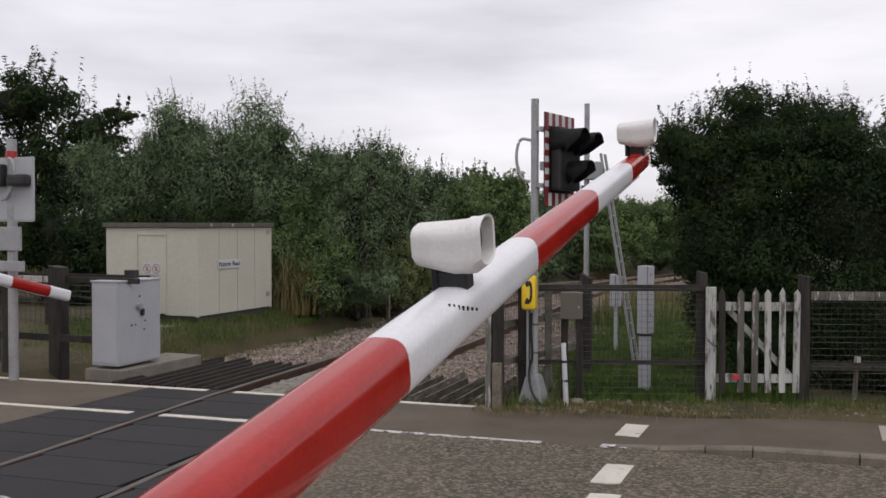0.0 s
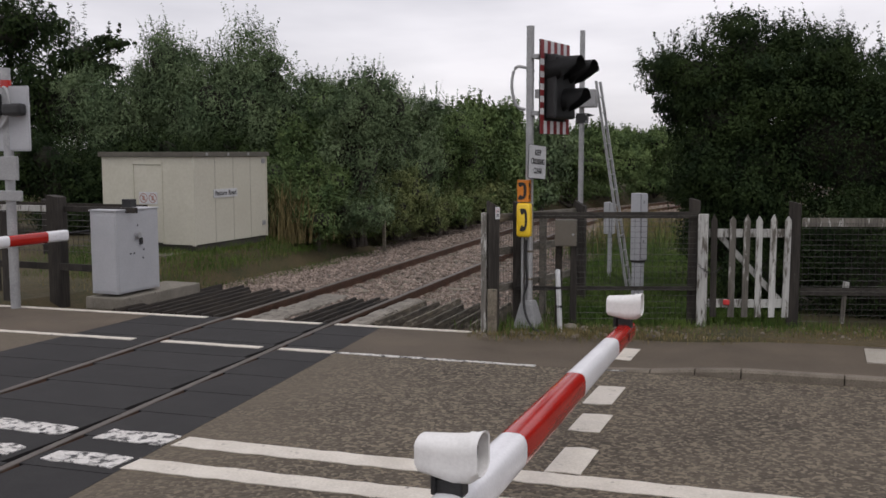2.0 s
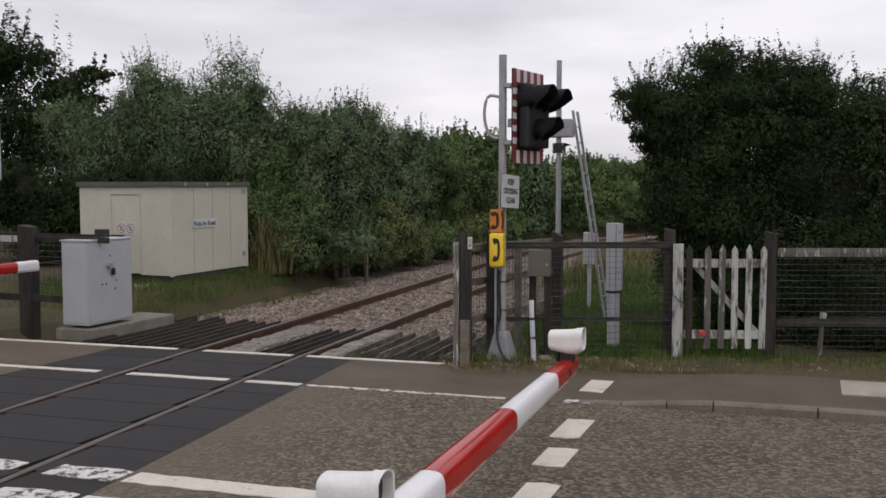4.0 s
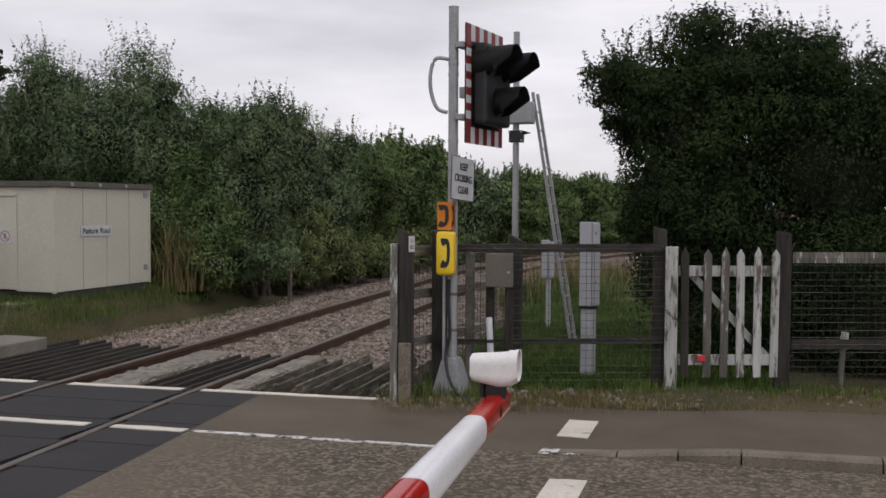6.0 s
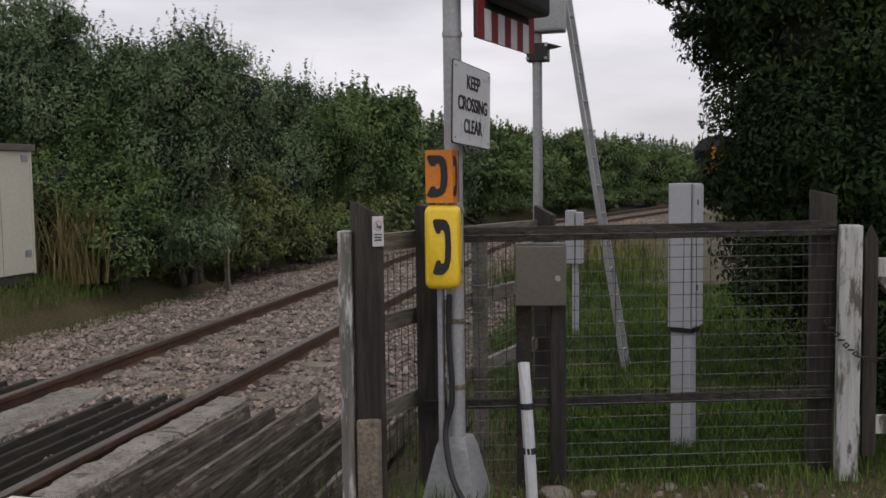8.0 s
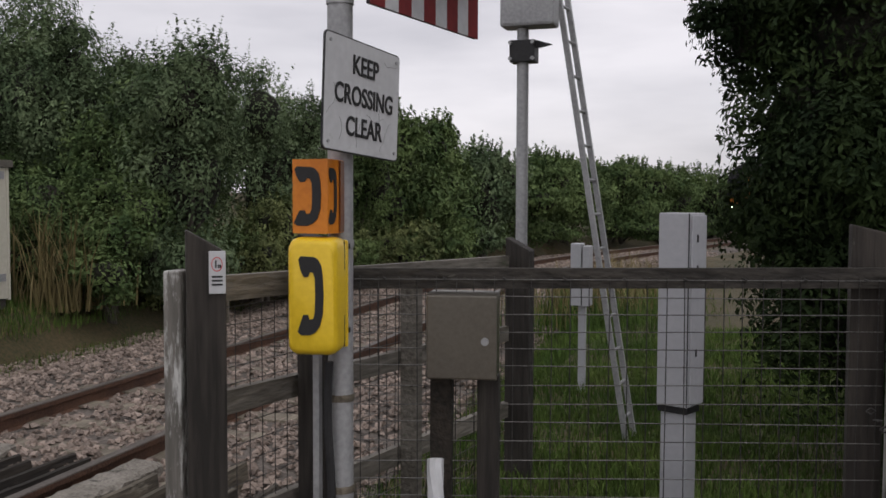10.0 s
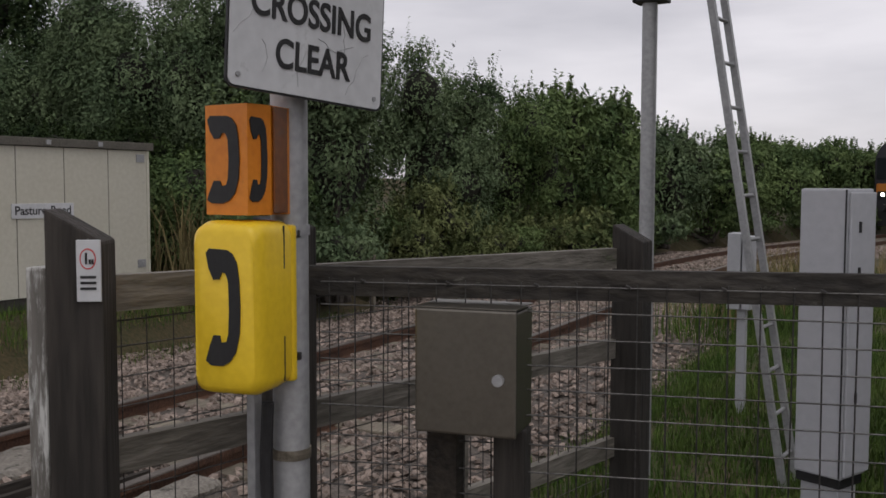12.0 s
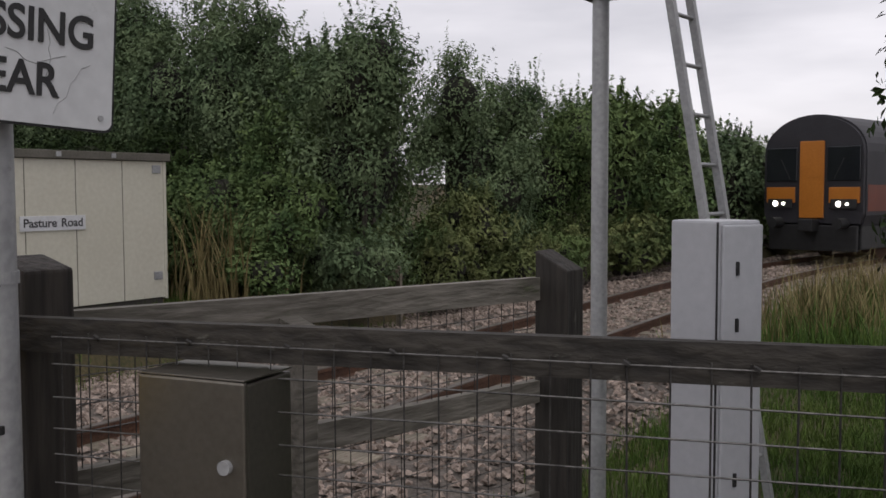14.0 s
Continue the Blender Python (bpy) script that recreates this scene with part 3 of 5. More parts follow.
# ---- vegetation ----
def leaves(name, blobs, count, size, material, seed, shoots=0, shoot_len=0.6, hollow=0.42):
    """Leaves scattered through a set of soft, uneven clumps (x, y, z, rx, ry, rz), each leaf a bent two-sided blade."""
    rng = np.random.default_rng(seed)
    bl = np.array(blobs, float)
    vol = (bl[:, 3] * bl[:, 4] + bl[:, 3] * bl[:, 5] + bl[:, 4] * bl[:, 5])
    pick = rng.choice(len(bl), count, p=vol / vol.sum())
    d = rng.normal(size=(count, 3))
    d /= np.linalg.norm(d, axis=1)[:, None]
    r = hollow + (1.08 - hollow) * rng.random(count) ** 0.6
    lump = 1 + 0.16 * np.sin(d[:, 0] * 5 + pick) + 0.14 * np.sin(d[:, 2] * 6 + pick * 2.1) + 0.12 * np.sin(d[:, 1] * 7 + pick * 0.7)
    c = bl[pick, :3] + d * bl[pick, 3:] * (r * lump)[:, None]
    if shoots:
        k = rng.choice(len(bl), shoots, p=vol / vol.sum())
        e = rng.normal(size=(shoots, 3))
        e[:, 2] = np.abs(e[:, 2]) + 0.5
        e /= np.linalg.norm(e, axis=1)[:, None]
        root = bl[k, :3] + e * bl[k, 3:] * 0.95
        way = e * 0.5 + np.array([0, 0, 1.0]) + rng.normal(size=(shoots, 3)) * 0.25
        way /= np.linalg.norm(way, axis=1)[:, None]
        ln = shoot_len * rng.uniform(0.4, 1.2, shoots)
        m = 20
        t = rng.random((shoots, m)) ** 1.2
        extra = root[:, None] + way[:, None] * (t * ln[:, None])[..., None] + rng.normal(size=(shoots, m, 3)) * (0.045 * shoot_len) * (1.15 - t)[..., None]
        c = np.concatenate([c, extra.reshape(-1, 3)])
    keep = c[:, 2] > 0.0
    c = c[keep]
    n = len(c)
    a = rng.normal(size=(n, 3))
    a[:, 2] = a[:, 2] * 0.6 + 0.2
    a /= np.linalg.norm(a, axis=1)[:, None]
    b = np.cross(a, rng.normal(size=(n, 3)))
    b /= np.linalg.norm(b, axis=1)[:, None]
    s = (size * rng.uniform(0.6, 1.4, n))[:, None]
    # blades mostly face outwards and up from their clump
    out = np.concatenate([d, np.repeat(e, m, 0)])[keep] if shoots else d[keep]
    nn = out + np.array([0, 0, 0.35]) + rng.normal(size=(n, 3)) * 0.4
    nn /= np.linalg.norm(nn, axis=1)[:, None]
    a = np.cross(nn, a)
    a /= np.linalg.norm(a, axis=1)[:, None]
    b = np.cross(nn, a)
    v = np.stack([c - a * s, c + b * s * 0.42 + nn * s * 0.15, c + a * s, c - b * s * 0.42 + nn * s * 0.15], 1).reshape(-1, 3)
    if shoots:
        # thin twigs that carry the shoots
        tip, wid = root + way * ln[:, None], np.cross(way, rng.normal(size=(shoots, 3)))
        wid *= 0.05 * size / np.linalg.norm(wid, axis=1)[:, None]
        v = np.concatenate([v, np.stack([root - way * 0.25 - wid, root - way * 0.25 + wid, tip + wid * 0.3, tip - wid * 0.3], 1).reshape(-1, 3)])
        n += shoots
    me = bpy.data.meshes.new(name)
    f = np.arange(4 * n).reshape(-1, 4)
    me.from_pydata(v.tolist(), [], np.concatenate([f[:, [0, 1, 2]], f[:, [0, 2, 3]]]).tolist())
    me.materials.append(material)
    return me


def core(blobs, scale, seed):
    """Dark filler inside a bush, closing gaps in place of shade: lumpy and smaller than its leaves."""
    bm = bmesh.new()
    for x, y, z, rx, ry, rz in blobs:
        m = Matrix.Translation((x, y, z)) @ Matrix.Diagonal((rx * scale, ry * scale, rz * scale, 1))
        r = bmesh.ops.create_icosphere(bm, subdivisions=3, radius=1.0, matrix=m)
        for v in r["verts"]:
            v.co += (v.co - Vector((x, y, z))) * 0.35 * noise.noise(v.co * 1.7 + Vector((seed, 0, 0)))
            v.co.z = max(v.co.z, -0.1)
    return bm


def bush(name, label, category, blobs, count, size, material, seed, shoots=0, shoot_len=0.6, trunk=True, group="", clumps=9):
    x, y = blobs[0][0], blobs[0][1]
    base = thing(name, (x, y, 0), label, category, group)
    rnd = random.Random(seed)
    inv = base.matrix_world.inverted()
    if trunk:
        bm = bmesh.new()
        for k, q in enumerate(blobs[:8]):
            foot = Vector((x + rnd.uniform(-0.25, 0.25), y + rnd.uniform(-0.25, 0.25), -0.1))
            mid = foot.lerp(Vector(q[:3]), 0.5) + Vector((rnd.uniform(-0.15, 0.15), rnd.uniform(-0.15, 0.15), 0.1))
            tube(bm, foot, mid, 0.07, 0.045, 8)
            tube(bm, mid, Vector(q[:3]) + Vector((0, 0, q[5] * 0.4)), 0.045, 0.012, 8)
        part("trunk", bm, BARK, base).matrix_parent_inverse = inv
    tufted = []
    for bx, by, bz, rx, ry, rz in blobs:
        tufted.append((bx, by, bz, rx * 0.82, ry * 0.82, rz * 0.82))
        for _ in range(clumps):
            q = Vector((rnd.gauss(0, 1), rnd.gauss(0, 1) - 0.3, rnd.gauss(0, 1) + 0.25)).normalized()
            k = rnd.uniform(0.24, 0.42)
            tufted.append((bx + q.x * rx * 0.78, by + q.y * ry * 0.78, bz + q.z * rz * 0.78, rx * k, ry * k, rz * k * 0.8))
    ob = new("crown", leaves("crown", tufted, count, size, material, seed, shoots, shoot_len))
    ob.parent, ob.matrix_parent_inverse = base, inv
    ob = tagged(part("inner_thicket", core(blobs, 0.46, seed), CROWN_SHADE, base), "dark filler lumps inside the crown in place of shade", kind="stuff")
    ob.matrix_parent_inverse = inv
    return base


def tufts(name, label, spots, blades, height, material, seed, spread=0.16):
    """Grass as one scatter of thin bent blades."""
    rng = np.random.default_rng(seed)
    vs, fs = [], []
    for x, y, z, k in spots:
        for _ in range(int(blades * k)):
            px, py = x + rng.normal() * spread, y + rng.normal() * spread
            h = height * k * rng.uniform(0.4, 1.2)
            a = rng.uniform(0, 6.28)
            lean = np.array([math.cos(a), math.sin(a), 0]) * h * rng.uniform(0.1, 0.6)
            w = np.array([-math.sin(a), math.cos(a), 0]) * (0.003 + 0.007 * height)
            p0 = np.array([px, py, z - 0.02])
            p1 = p0 + lean * 0.35 + (0, 0, h * 0.6)
            p2 = p0 + lean + (0, 0, h)
            o = len(vs)
            vs += [p0 - w, p0 + w, p1 + w * 0.7, p1 - w * 0.7, p2]
            fs += [(o, o + 1, o + 2), (o, o + 2, o + 3), (o + 3, o + 2, o + 4)]
    me = bpy.data.meshes.new(name)
    me.from_pydata([tuple(v) for v in vs], [], fs)
    me.materials.append(material)
    return tagged(new(name, me), label, "grass", kind="stuff")


def fence_y(x):
    return 10.95 + 0.33 * (x + 3.15)


def in_parent(ob, base):
    ob.matrix_parent_inverse = base.matrix_world.inverted()
    return ob


def wpart(name, bm, material, base, label="", smooth=False):
    """A part whose mesh is given in world places."""
    return in_parent(part(name, bm, material, base, label, smooth), base)


# ---- barriers ----
def lamp_unit(boom, at, scale):
    """White hooded lamp on a black bracket, its lens looking along the road."""
    x, y, z = at
    s = scale
    bm = bmesh.new()
    rings = []
    for u, w, top, bot in ((-0.150, 0.080, 0.196, 0.050), (-0.138, 0.086, 0.204, 0.030), (0.02, 0.093, 0.216, -0.004), (0.10, 0.098, 0.226, 0.004), (0.150, 0.100, 0.240, 0.040)):
        prof = [(w * math.sin(a), (top + bot) / 2 + (top - bot) / 2 * math.cos(a)) for a in [2 * math.pi * k / 20 for k in range(20)]]
        rings.append([bm.verts.new((x + u * s, y + p * s, z + q * s)) for p, q in [(max(-w * 0.86, min(w * 0.86, p * 1.15)), q) for p, q in prof]])
    for a, b in zip(rings, rings[1:]):
        for k in range(20):
            bm.faces.new((a[k], a[(k + 1) % 20], b[(k + 1) % 20], b[k]))
    bm.faces.new(rings[0][::-1])
    inner = [bm.verts.new(v.co + (Vector((x + 0.15 * s, y, z + 0.14 * s)) - v.co) * 0.10 - Vector((0.004, 0, 0))) for v in rings[-1]]
    deep = [bm.verts.new(v.co - Vector((0.06 * s, 0, 0))) for v in inner]
    for a, b in ((rings[-1], inner), (inner, deep)):
        for k in range(20):
            bm.faces.new((a[k], a[(k + 1) % 20], b[(k + 1) % 20], b[k]))
    bmesh.ops.recalc_face_normals(bm, faces=bm.faces)
    lamp = part("warning_lamp", bm, LIGHT_WHITE, boom, "white hooded warning lamp", True)
    part("lens", rod((x + 0.085 * s, y, z + 0.135 * s), (x + 0.098 * s, y, z + 0.135 * s), 0.076 * s, n=24), LENS_DARK, lamp, "dark red lens")
    bm = block((x - 0.055 * s, y - 0.045 * s, z - 0.075 * s), (x + 0.065 * s, y + 0.045 * s, z + 0.012 * s), 0.01 * s)
    tube(bm, (x - 0.08 * s, y, z - 0.07 * s), (x - 0.08 * s, y, z + 0.03 * s), 0.02 * s)
    part("bracket", bm, BLACK, lamp, "black mounting bracket")
    return lamp


def barrier(label, at, bands, r_root, r_tip, length, lamps, root_from=-0.6):
    """A boom along local +y from its pivot: banded sleeves, end cap, lamps and lower skirt edge."""
    base = thing("barrier", at, label, "barrier")
    boom = part("boom", rod((0, root_from, 0), (0, 0.9, 0), r_root * 0.9, r_root * 0.9), GALV, base, "grey steel root of the boom")
    for k, (y0, y1, material) in enumerate(bands):
        f = lambda y: r_root + (r_tip - r_root) * y / length
        bm = bmesh.new()
        flat = lambda q: math.copysign(abs(q) ** 0.62, q)
        prof = [(flat(math.sin(a)) * 0.94, flat(math.cos(a)) * 1.08 - 0.06) for a in [2 * math.pi * (i + 0.5) / 28 for i in range(28)]]
        rings = [[bm.verts.new((u * f(y), y, v * f(y))) for u, v in prof] for y in (y0 + 0.002, y1 - 0.002)]
        for i in range(28):
            bm.faces.new((rings[0][i], rings[0][(i + 1) % 28], rings[1][(i + 1) % 28], rings[1][i]))
        bm.faces.new(rings[0][::-1]), bm.faces.new(rings[1])
        bmesh.ops.recalc_face_normals(bm, faces=bm.faces)
        part("red_band" if material is BOOM_RED else "white_band", bm, material, boom, smooth=True)
    part("lower_edge", block((-0.012, 1.0, -r_tip * 1.75), (0.012, length - 0.15, -r_tip * 1.05), 0.004), BOOM_WHITE, boom, "thin white strip under the boom")
    for y, s in lamps:
        lamp_unit(boom, (0, y, (r_root + (r_tip - r_root) * y / length) * 1.02 + 0.045 * s), s)
    return base


L = 11.2
near_barrier = barrier("red and white barrier boom with white lamps across the road", (-1.35, -3.15, 0.40),
                       [(0.9, 2.8, BOOM_WHITE), (2.8, 4.5, BOOM_RED), (4.5, 6.21, BOOM_RED), (6.21, 7.83, BOOM_WHITE), (7.83, 9.25, BOOM_RED), (9.25, 10.46, BOOM_WHITE), (10.46, L, BOOM_RED)],
                       0.142, 0.069, L, [(6.92, 1.0), (L - 0.15, 0.96)])
b0 = near_barrier.children[0]
part("end_collar", rod((0, L - 0.33, 0), (0, L - 0.31, 0), 0.075), BLACK, b0)
# scuffed marks on the white band
for k in range(7):
    part("mark", block((0.066 + 0.007 * k, 6.66 + 0.03 * k, 0.068 - 0.009 * k), (0.074 + 0.007 * k, 6.668 + 0.03 * k, 0.092 - 0.011 * k), 0.002), BLACK_PAINT, b0)
far_barrier = barrier("far red and white barrier boom beyond the tracks", (-9.72, 11.1, 0.98),
                      [(0.60, 0.98, BOOM_WHITE), (0.98, 1.65, BOOM_RED), (1.65, 2.6, BOOM_WHITE), (2.6, 3.7, BOOM_RED), (3.7, 5.2, BOOM_WHITE), (5.2, 7.0, BOOM_RED)], 0.075, 0.05, 7.0, [], root_from=0.62)
part("arm", rod((0, -0.15, 0.02), (0, 0.64, 0.02), 0.014), BLACK, far_barrier, "thin black arm at the root of the boom")

machine = thing("barrier_machine", (-1.35, -3.6, 0), "grey steel barrier machine beside the road", "barrier machine")
part("casing", block((-0.3, -0.35, 0), (0.3, 0.35, 1.05), 0.02), GREY_PAINT, machine)
part("plinth", block((-0.4, -0.45, -0.1), (0.4, 0.45, 0.0), 0.01), CONCRETE, machine)

# far machine cabinet on its plinth
cab = thing("barrier_cabinet", (-9.3, 11.26, 0.1), "dented pale grey steel machine cabinet with a handle", "cabinet")
part("body", block((-0.24, -0.46, 0.02), (0.22, 0.46, 1.2), 0.012), GREY_PAINT, cab)
door = part("side_door", block((0.221, -0.44, 0.05), (0.232, 0.44, 1.17), 0.004), GREY_PAINT, cab)
part("handle", rod((0.23, -0.05, 0.84), (0.29, -0.05, 0.84), 0.045), GALV, door, "round steel boss")
part("keeper", block((0.232, 0.0, 0.70), (0.262, 0.06, 0.80), 0.008), BLACK, door, "dark latch")
for dy, dz in ((-0.19, 0.58), (-0.11, 0.58), (0.10, 0.62), (0.08, 0.50), (-0.02, 0.98)):
    part("bolt", rod((0.228, dy, dz), (0.238, dy, dz), 0.014, n=8), BLACK, door)
part("front_plate", block((-0.215, -0.47, 0.06), (0.2, -0.459, 1.14), 0.004), GREY_PAINT, cab)
part("lid", block((-0.255, -0.475, 1.2), (0.235, 0.475, 1.222), 0.008), GREY_PAINT, cab)
part("plinth", block((-0.32, -0.52, -0.2), (0.34, 1.3, -0.02), 0.02), CONCRETE, cab, "concrete plinth")
top_box = thing("junction_box", (-9.42, 11.5, 1.322), "small dark junction box on top of the cabinet", "box")
part("casing", block((-0.08, -0.07, 0), (0.08, 0.07, 0.12), 0.01), BLACK, top_box)

# ---- equipment hut ----
hut = thing("equipment_hut", (-11.774, 16.01, 0.25), "cream panelled equipment hut with a flat dark roof", "hut")
HX, HY0, HY1 = 1.20, -1.28, 1.60
for (lo, hi) in (((-HX, HY0, 0.17), (-0.36, HY0 + 0.05, 2.04)), ((0.40, HY0, 0.17), (HX, HY0 + 0.05, 2.04)), ((-0.36, HY0, 1.90), (0.40, HY0 + 0.05, 2.04))):
    part("front_panel", block(lo, hi, 0.006), HUT_CREAM, hut)
ys = [HY0 + 0.052, -0.50, 0.20, 0.90, HY1]
for a, b in zip(ys, ys[1:]):
    part("side_panel", block((HX - 0.05, a + 0.006, 0.17), (HX, b - 0.006, 2.04), 0.005), HUT_CREAM, hut)
for a in ys[1:4]:
    part("cover_strip", block((HX - 0.040, a - 0.012, 0.17), (HX - 0.006, a + 0.012, 2.04)), HUT_ROOF, hut)
part("back_wall", block((-HX, HY1 - 0.05, 0.17), (HX - 0.051, HY1, 2.04)), HUT_CREAM, hut)
part("back_wall", block((-HX, HY0 + 0.052, 0.17), (-HX + 0.05, HY1 - 0.052, 2.04)), HUT_CREAM, hut)
part("corner_post", block((HX - 0.06, HY0 - 0.012, 0.15), (HX + 0.012, HY0 + 0.05, 2.05), 0.008), HUT_CREAM, hut)
part("corner_post", block((HX - 0.05, HY1 - 0.04, 0.15), (HX + 0.010, HY1 + 0.012, 2.05), 0.008), HUT_CREAM, hut)
roof = part("roof", block((-HX - 0.05, HY0 - 0.06, 2.045), (HX + 0.05, HY1 + 0.06, 2.15), 0.01), HUT_ROOF, hut, "flat roof with a dark trim")
for dy in (-0.9, -0.1, 0.7):
    part("roof_clip", block((HX + 0.05, dy, 2.07), (HX + 0.065, dy + 0.07, 2.13), 0.004), GALV, roof)
part("skid", block((-HX + 0.06, HY0 + 0.05, 0.02), (HX - 0.03, HY1 - 0.05, 0.165)), HUT_BASE, hut, "dark steel skid under the hut")
part("step_slab", block((-0.9, HY0 - 0.7, -0.45), (1.0, HY0 + 0.04, 0.02), 0.01), CONCRETE, hut, "concrete slabs before the door")
d = part("door", block((-0.34, HY0 - 0.004, 0.2), (0.38, HY0 + 0.04, 1.88), 0.008), HUT_CREAM, hut, "cream steel door")
for lo, hi in (((-0.37, HY0 - 0.02, 0.18), (-0.342, HY0 - 0.001, 1.92)), ((0.382, HY0 - 0.02, 0.18), (0.41, HY0 - 0.001, 1.92)), ((-0.37, HY0 - 0.025, 1.885), (0.41, HY0 - 0.001, 1.915))):
    part("door_frame", block(lo, hi, 0.003), HUT_CREAM, hut)
plate = part("notice", block((-0.21, HY0 - 0.014, 1.03), (0.27, HY0 - 0.005, 1.29), 0.003), SIGN_WHITE, d, "white notice with two round signs")
for cx in (-0.09, 0.15):
    bm = bmesh.new()
    ring = [(math.cos(a), math.sin(a)) for a in [2 * math.pi * k / 28 for k in range(28)]]
    o1 = [bm.verts.new((cx + 0.105 * u, HY0 - 0.016, 1.16 + 0.105 * v)) for u, v in ring]
    o2 = [bm.verts.new((cx + 0.085 * u, HY0 - 0.016, 1.16 + 0.085 * v)) for u, v in ring]
    for k in range(28):
        bm.faces.new((o1[k], o1[(k + 1) % 28], o2[(k + 1) % 28], o2[k]))
    bar = [bm.verts.new((cx + u, HY0 - 0.0165, 1.16 + v)) for u, v in ((-0.07, 0.055), (-0.055, 0.07), (0.07, -0.055), (0.055, -0.07))]
    bm.faces.new(bar)
    blk = [bm.verts.new((cx + u, HY0 - 0.0162, 1.16 + v)) for u, v in ((-0.03, -0.05), (0.03, -0.05), (0.03, 0.05), (-0.03, 0.05))]
    bm.faces.new(blk)
    part("prohibition_mark", bm, FADED_RED, plate)
part("notice", block((-0.62, HY0 - 0.012, 0.92), (-0.42, HY0 - 0.002, 1.10), 0.003), SIGN_WHITE, hut, "small white notice")
for z0 in (1.88, 0.42):
    part("vent", block((HX - 0.002, HY1 - 0.22, z0), (HX + 0.012, HY1 - 0.08, z0 + 0.11), 0.004), GALV, hut, "small louvred vent")
    for q in range(4):
        part("louvre", block((HX + 0.011, HY1 - 0.215, z0 + 0.012 + q * 0.025), (HX + 0.018, HY1 - 0.085, z0 + 0.022 + q * 0.025)), GALV, hut)
nm = part("name_board", block((HX + 0.002, -0.58, 1.15), (HX + 0.02, 0.32, 1.335), 0.004), SIGN_WHITE, hut, "white name board lettered Pasture Road")
lettering("Pasture", 0.15, nm, Matrix.Translation((HX + 0.0215, -0.315, 1.243)) @ pose(0, 0, 0, 0, 0, 90), BLACK_PAINT)
lettering("Road", 0.15, nm, Matrix.Translation((HX + 0.0215, 0.125, 1.243)) @ pose(0, 0, 0, 0, 0, 90), BLACK_PAINT)

# a small kiosk on a low bank
for ob in hut.children_recursive:
    ob.data.transform(Matrix.Diagonal((0.88, 0.88, 0.88, 1)))
    ob.location *= 0.88

# ---- crossing signal on its post ----
SX, SY = -3.045, 10.80
sig = thing("crossing_signal", (SX, SY, 0), "grey signal post with a striped board and black hooded lights", "signal", turn=-9.0)
post = part("post", rod((0, 0, 0.05), (0, 0, 3.56), 0.045, n=24), GALV, sig, "galvanised round post", True)
part("cap", rod((0, 0, 3.56), (0, 0, 3.575), 0.047, n=24), GALV, post)
for z in (2.35, 2.95, 3.05, 1.5, 0.95, 0.62):
    part("band_clip", rod((0, 0, z), (0, 0, z + 0.025), 0.049, n=20), GREY_TIMBER if z < 1 else GALV, post)
shoe = bmesh.new()
rings = [[shoe.verts.new((u * w, v * w, z)) for u, v in ((-1, -0.8), (1, -0.8), (1, 0.8), (-1, 0.8))] for w, z in ((0.145, -0.08), (0.14, 0.08), (0.085, 0.33), (0.066, 0.38))]
for a, b in zip(rings, rings[1:]):
    for k in range(4):
        shoe.faces.new((a[k], a[(k + 1) % 4], b[(k + 1) % 4], b[k]))
shoe.faces.new(rings[-1]), shoe.faces.new(rings[0][::-1])
bmesh.ops.recalc_face_normals(shoe, faces=shoe.faces)
part("base_shoe", shoe, GALV, sig, "flared steel base")
# conduit loop beside the head
part("conduit_loop", hose([(-0.04, -0.02, 3.10), (-0.15, -0.05, 3.11), (-0.20, -0.06, 3.0), (-0.20, -0.06, 2.82), (-0.14, -0.05, 2.66), (-0.05, -0.02, 2.62)], 0.018), GALV, sig, "grey flexible conduit loop", True)
# backing board: runs back from the post, faces along the road
BY0, BY1, BZ0, BZ1 = -0.02, 0.82, 2.34, 3.42
BXN = 0.135
board = part("backing_board", block((BXN - 0.015, BY0, BZ0), (BXN, BY1, BZ1), 0.004), BLACK, sig, "black backing board with a red and white border")
STRIPE_RED = mat("border_red", (0.16, 0.014, 0.016), (0.22, 0.022, 0.024), 6.0, 0.5, 0.02, 40.0)
for edge in range(4):
    nseg = 9 if edge < 2 else 11
    for k in range(nseg):
        a, b = k / nseg, (k + 1) / nseg
        w = 0.15
        if edge == 0:
            lo, hi = (BXN + 0.001, BY0 + (BY1 - BY0) * a, BZ0), (BXN + 0.006, BY0 + (BY1 - BY0) * b, BZ0 + w)
        elif edge == 1:
            lo, hi = (BXN + 0.001, BY0 + (BY1 - BY0) * a, BZ1 - w), (BXN + 0.006, BY0 + (BY1 - BY0) * b, BZ1)
        elif edge == 2:
            lo, hi = (BXN + 0.0012, BY0, BZ0 + w + (BZ1 - BZ0 - 2 * w) * a), (BXN + 0.0062, BY0 + 0.1, BZ0 + w + (BZ1 - BZ0 - 2 * w) * b)
        else:
            lo, hi = (BXN + 0.0012, BY1 - 0.1, BZ0 + w + (BZ1 - BZ0 - 2 * w) * a), (BXN + 0.0062, BY1, BZ0 + w + (BZ1 - BZ0 - 2 * w) * b)
        part("border_stripe", block(lo, hi), STRIPE_RED if k % 2 == 0 else SIGN_WHITE, board)


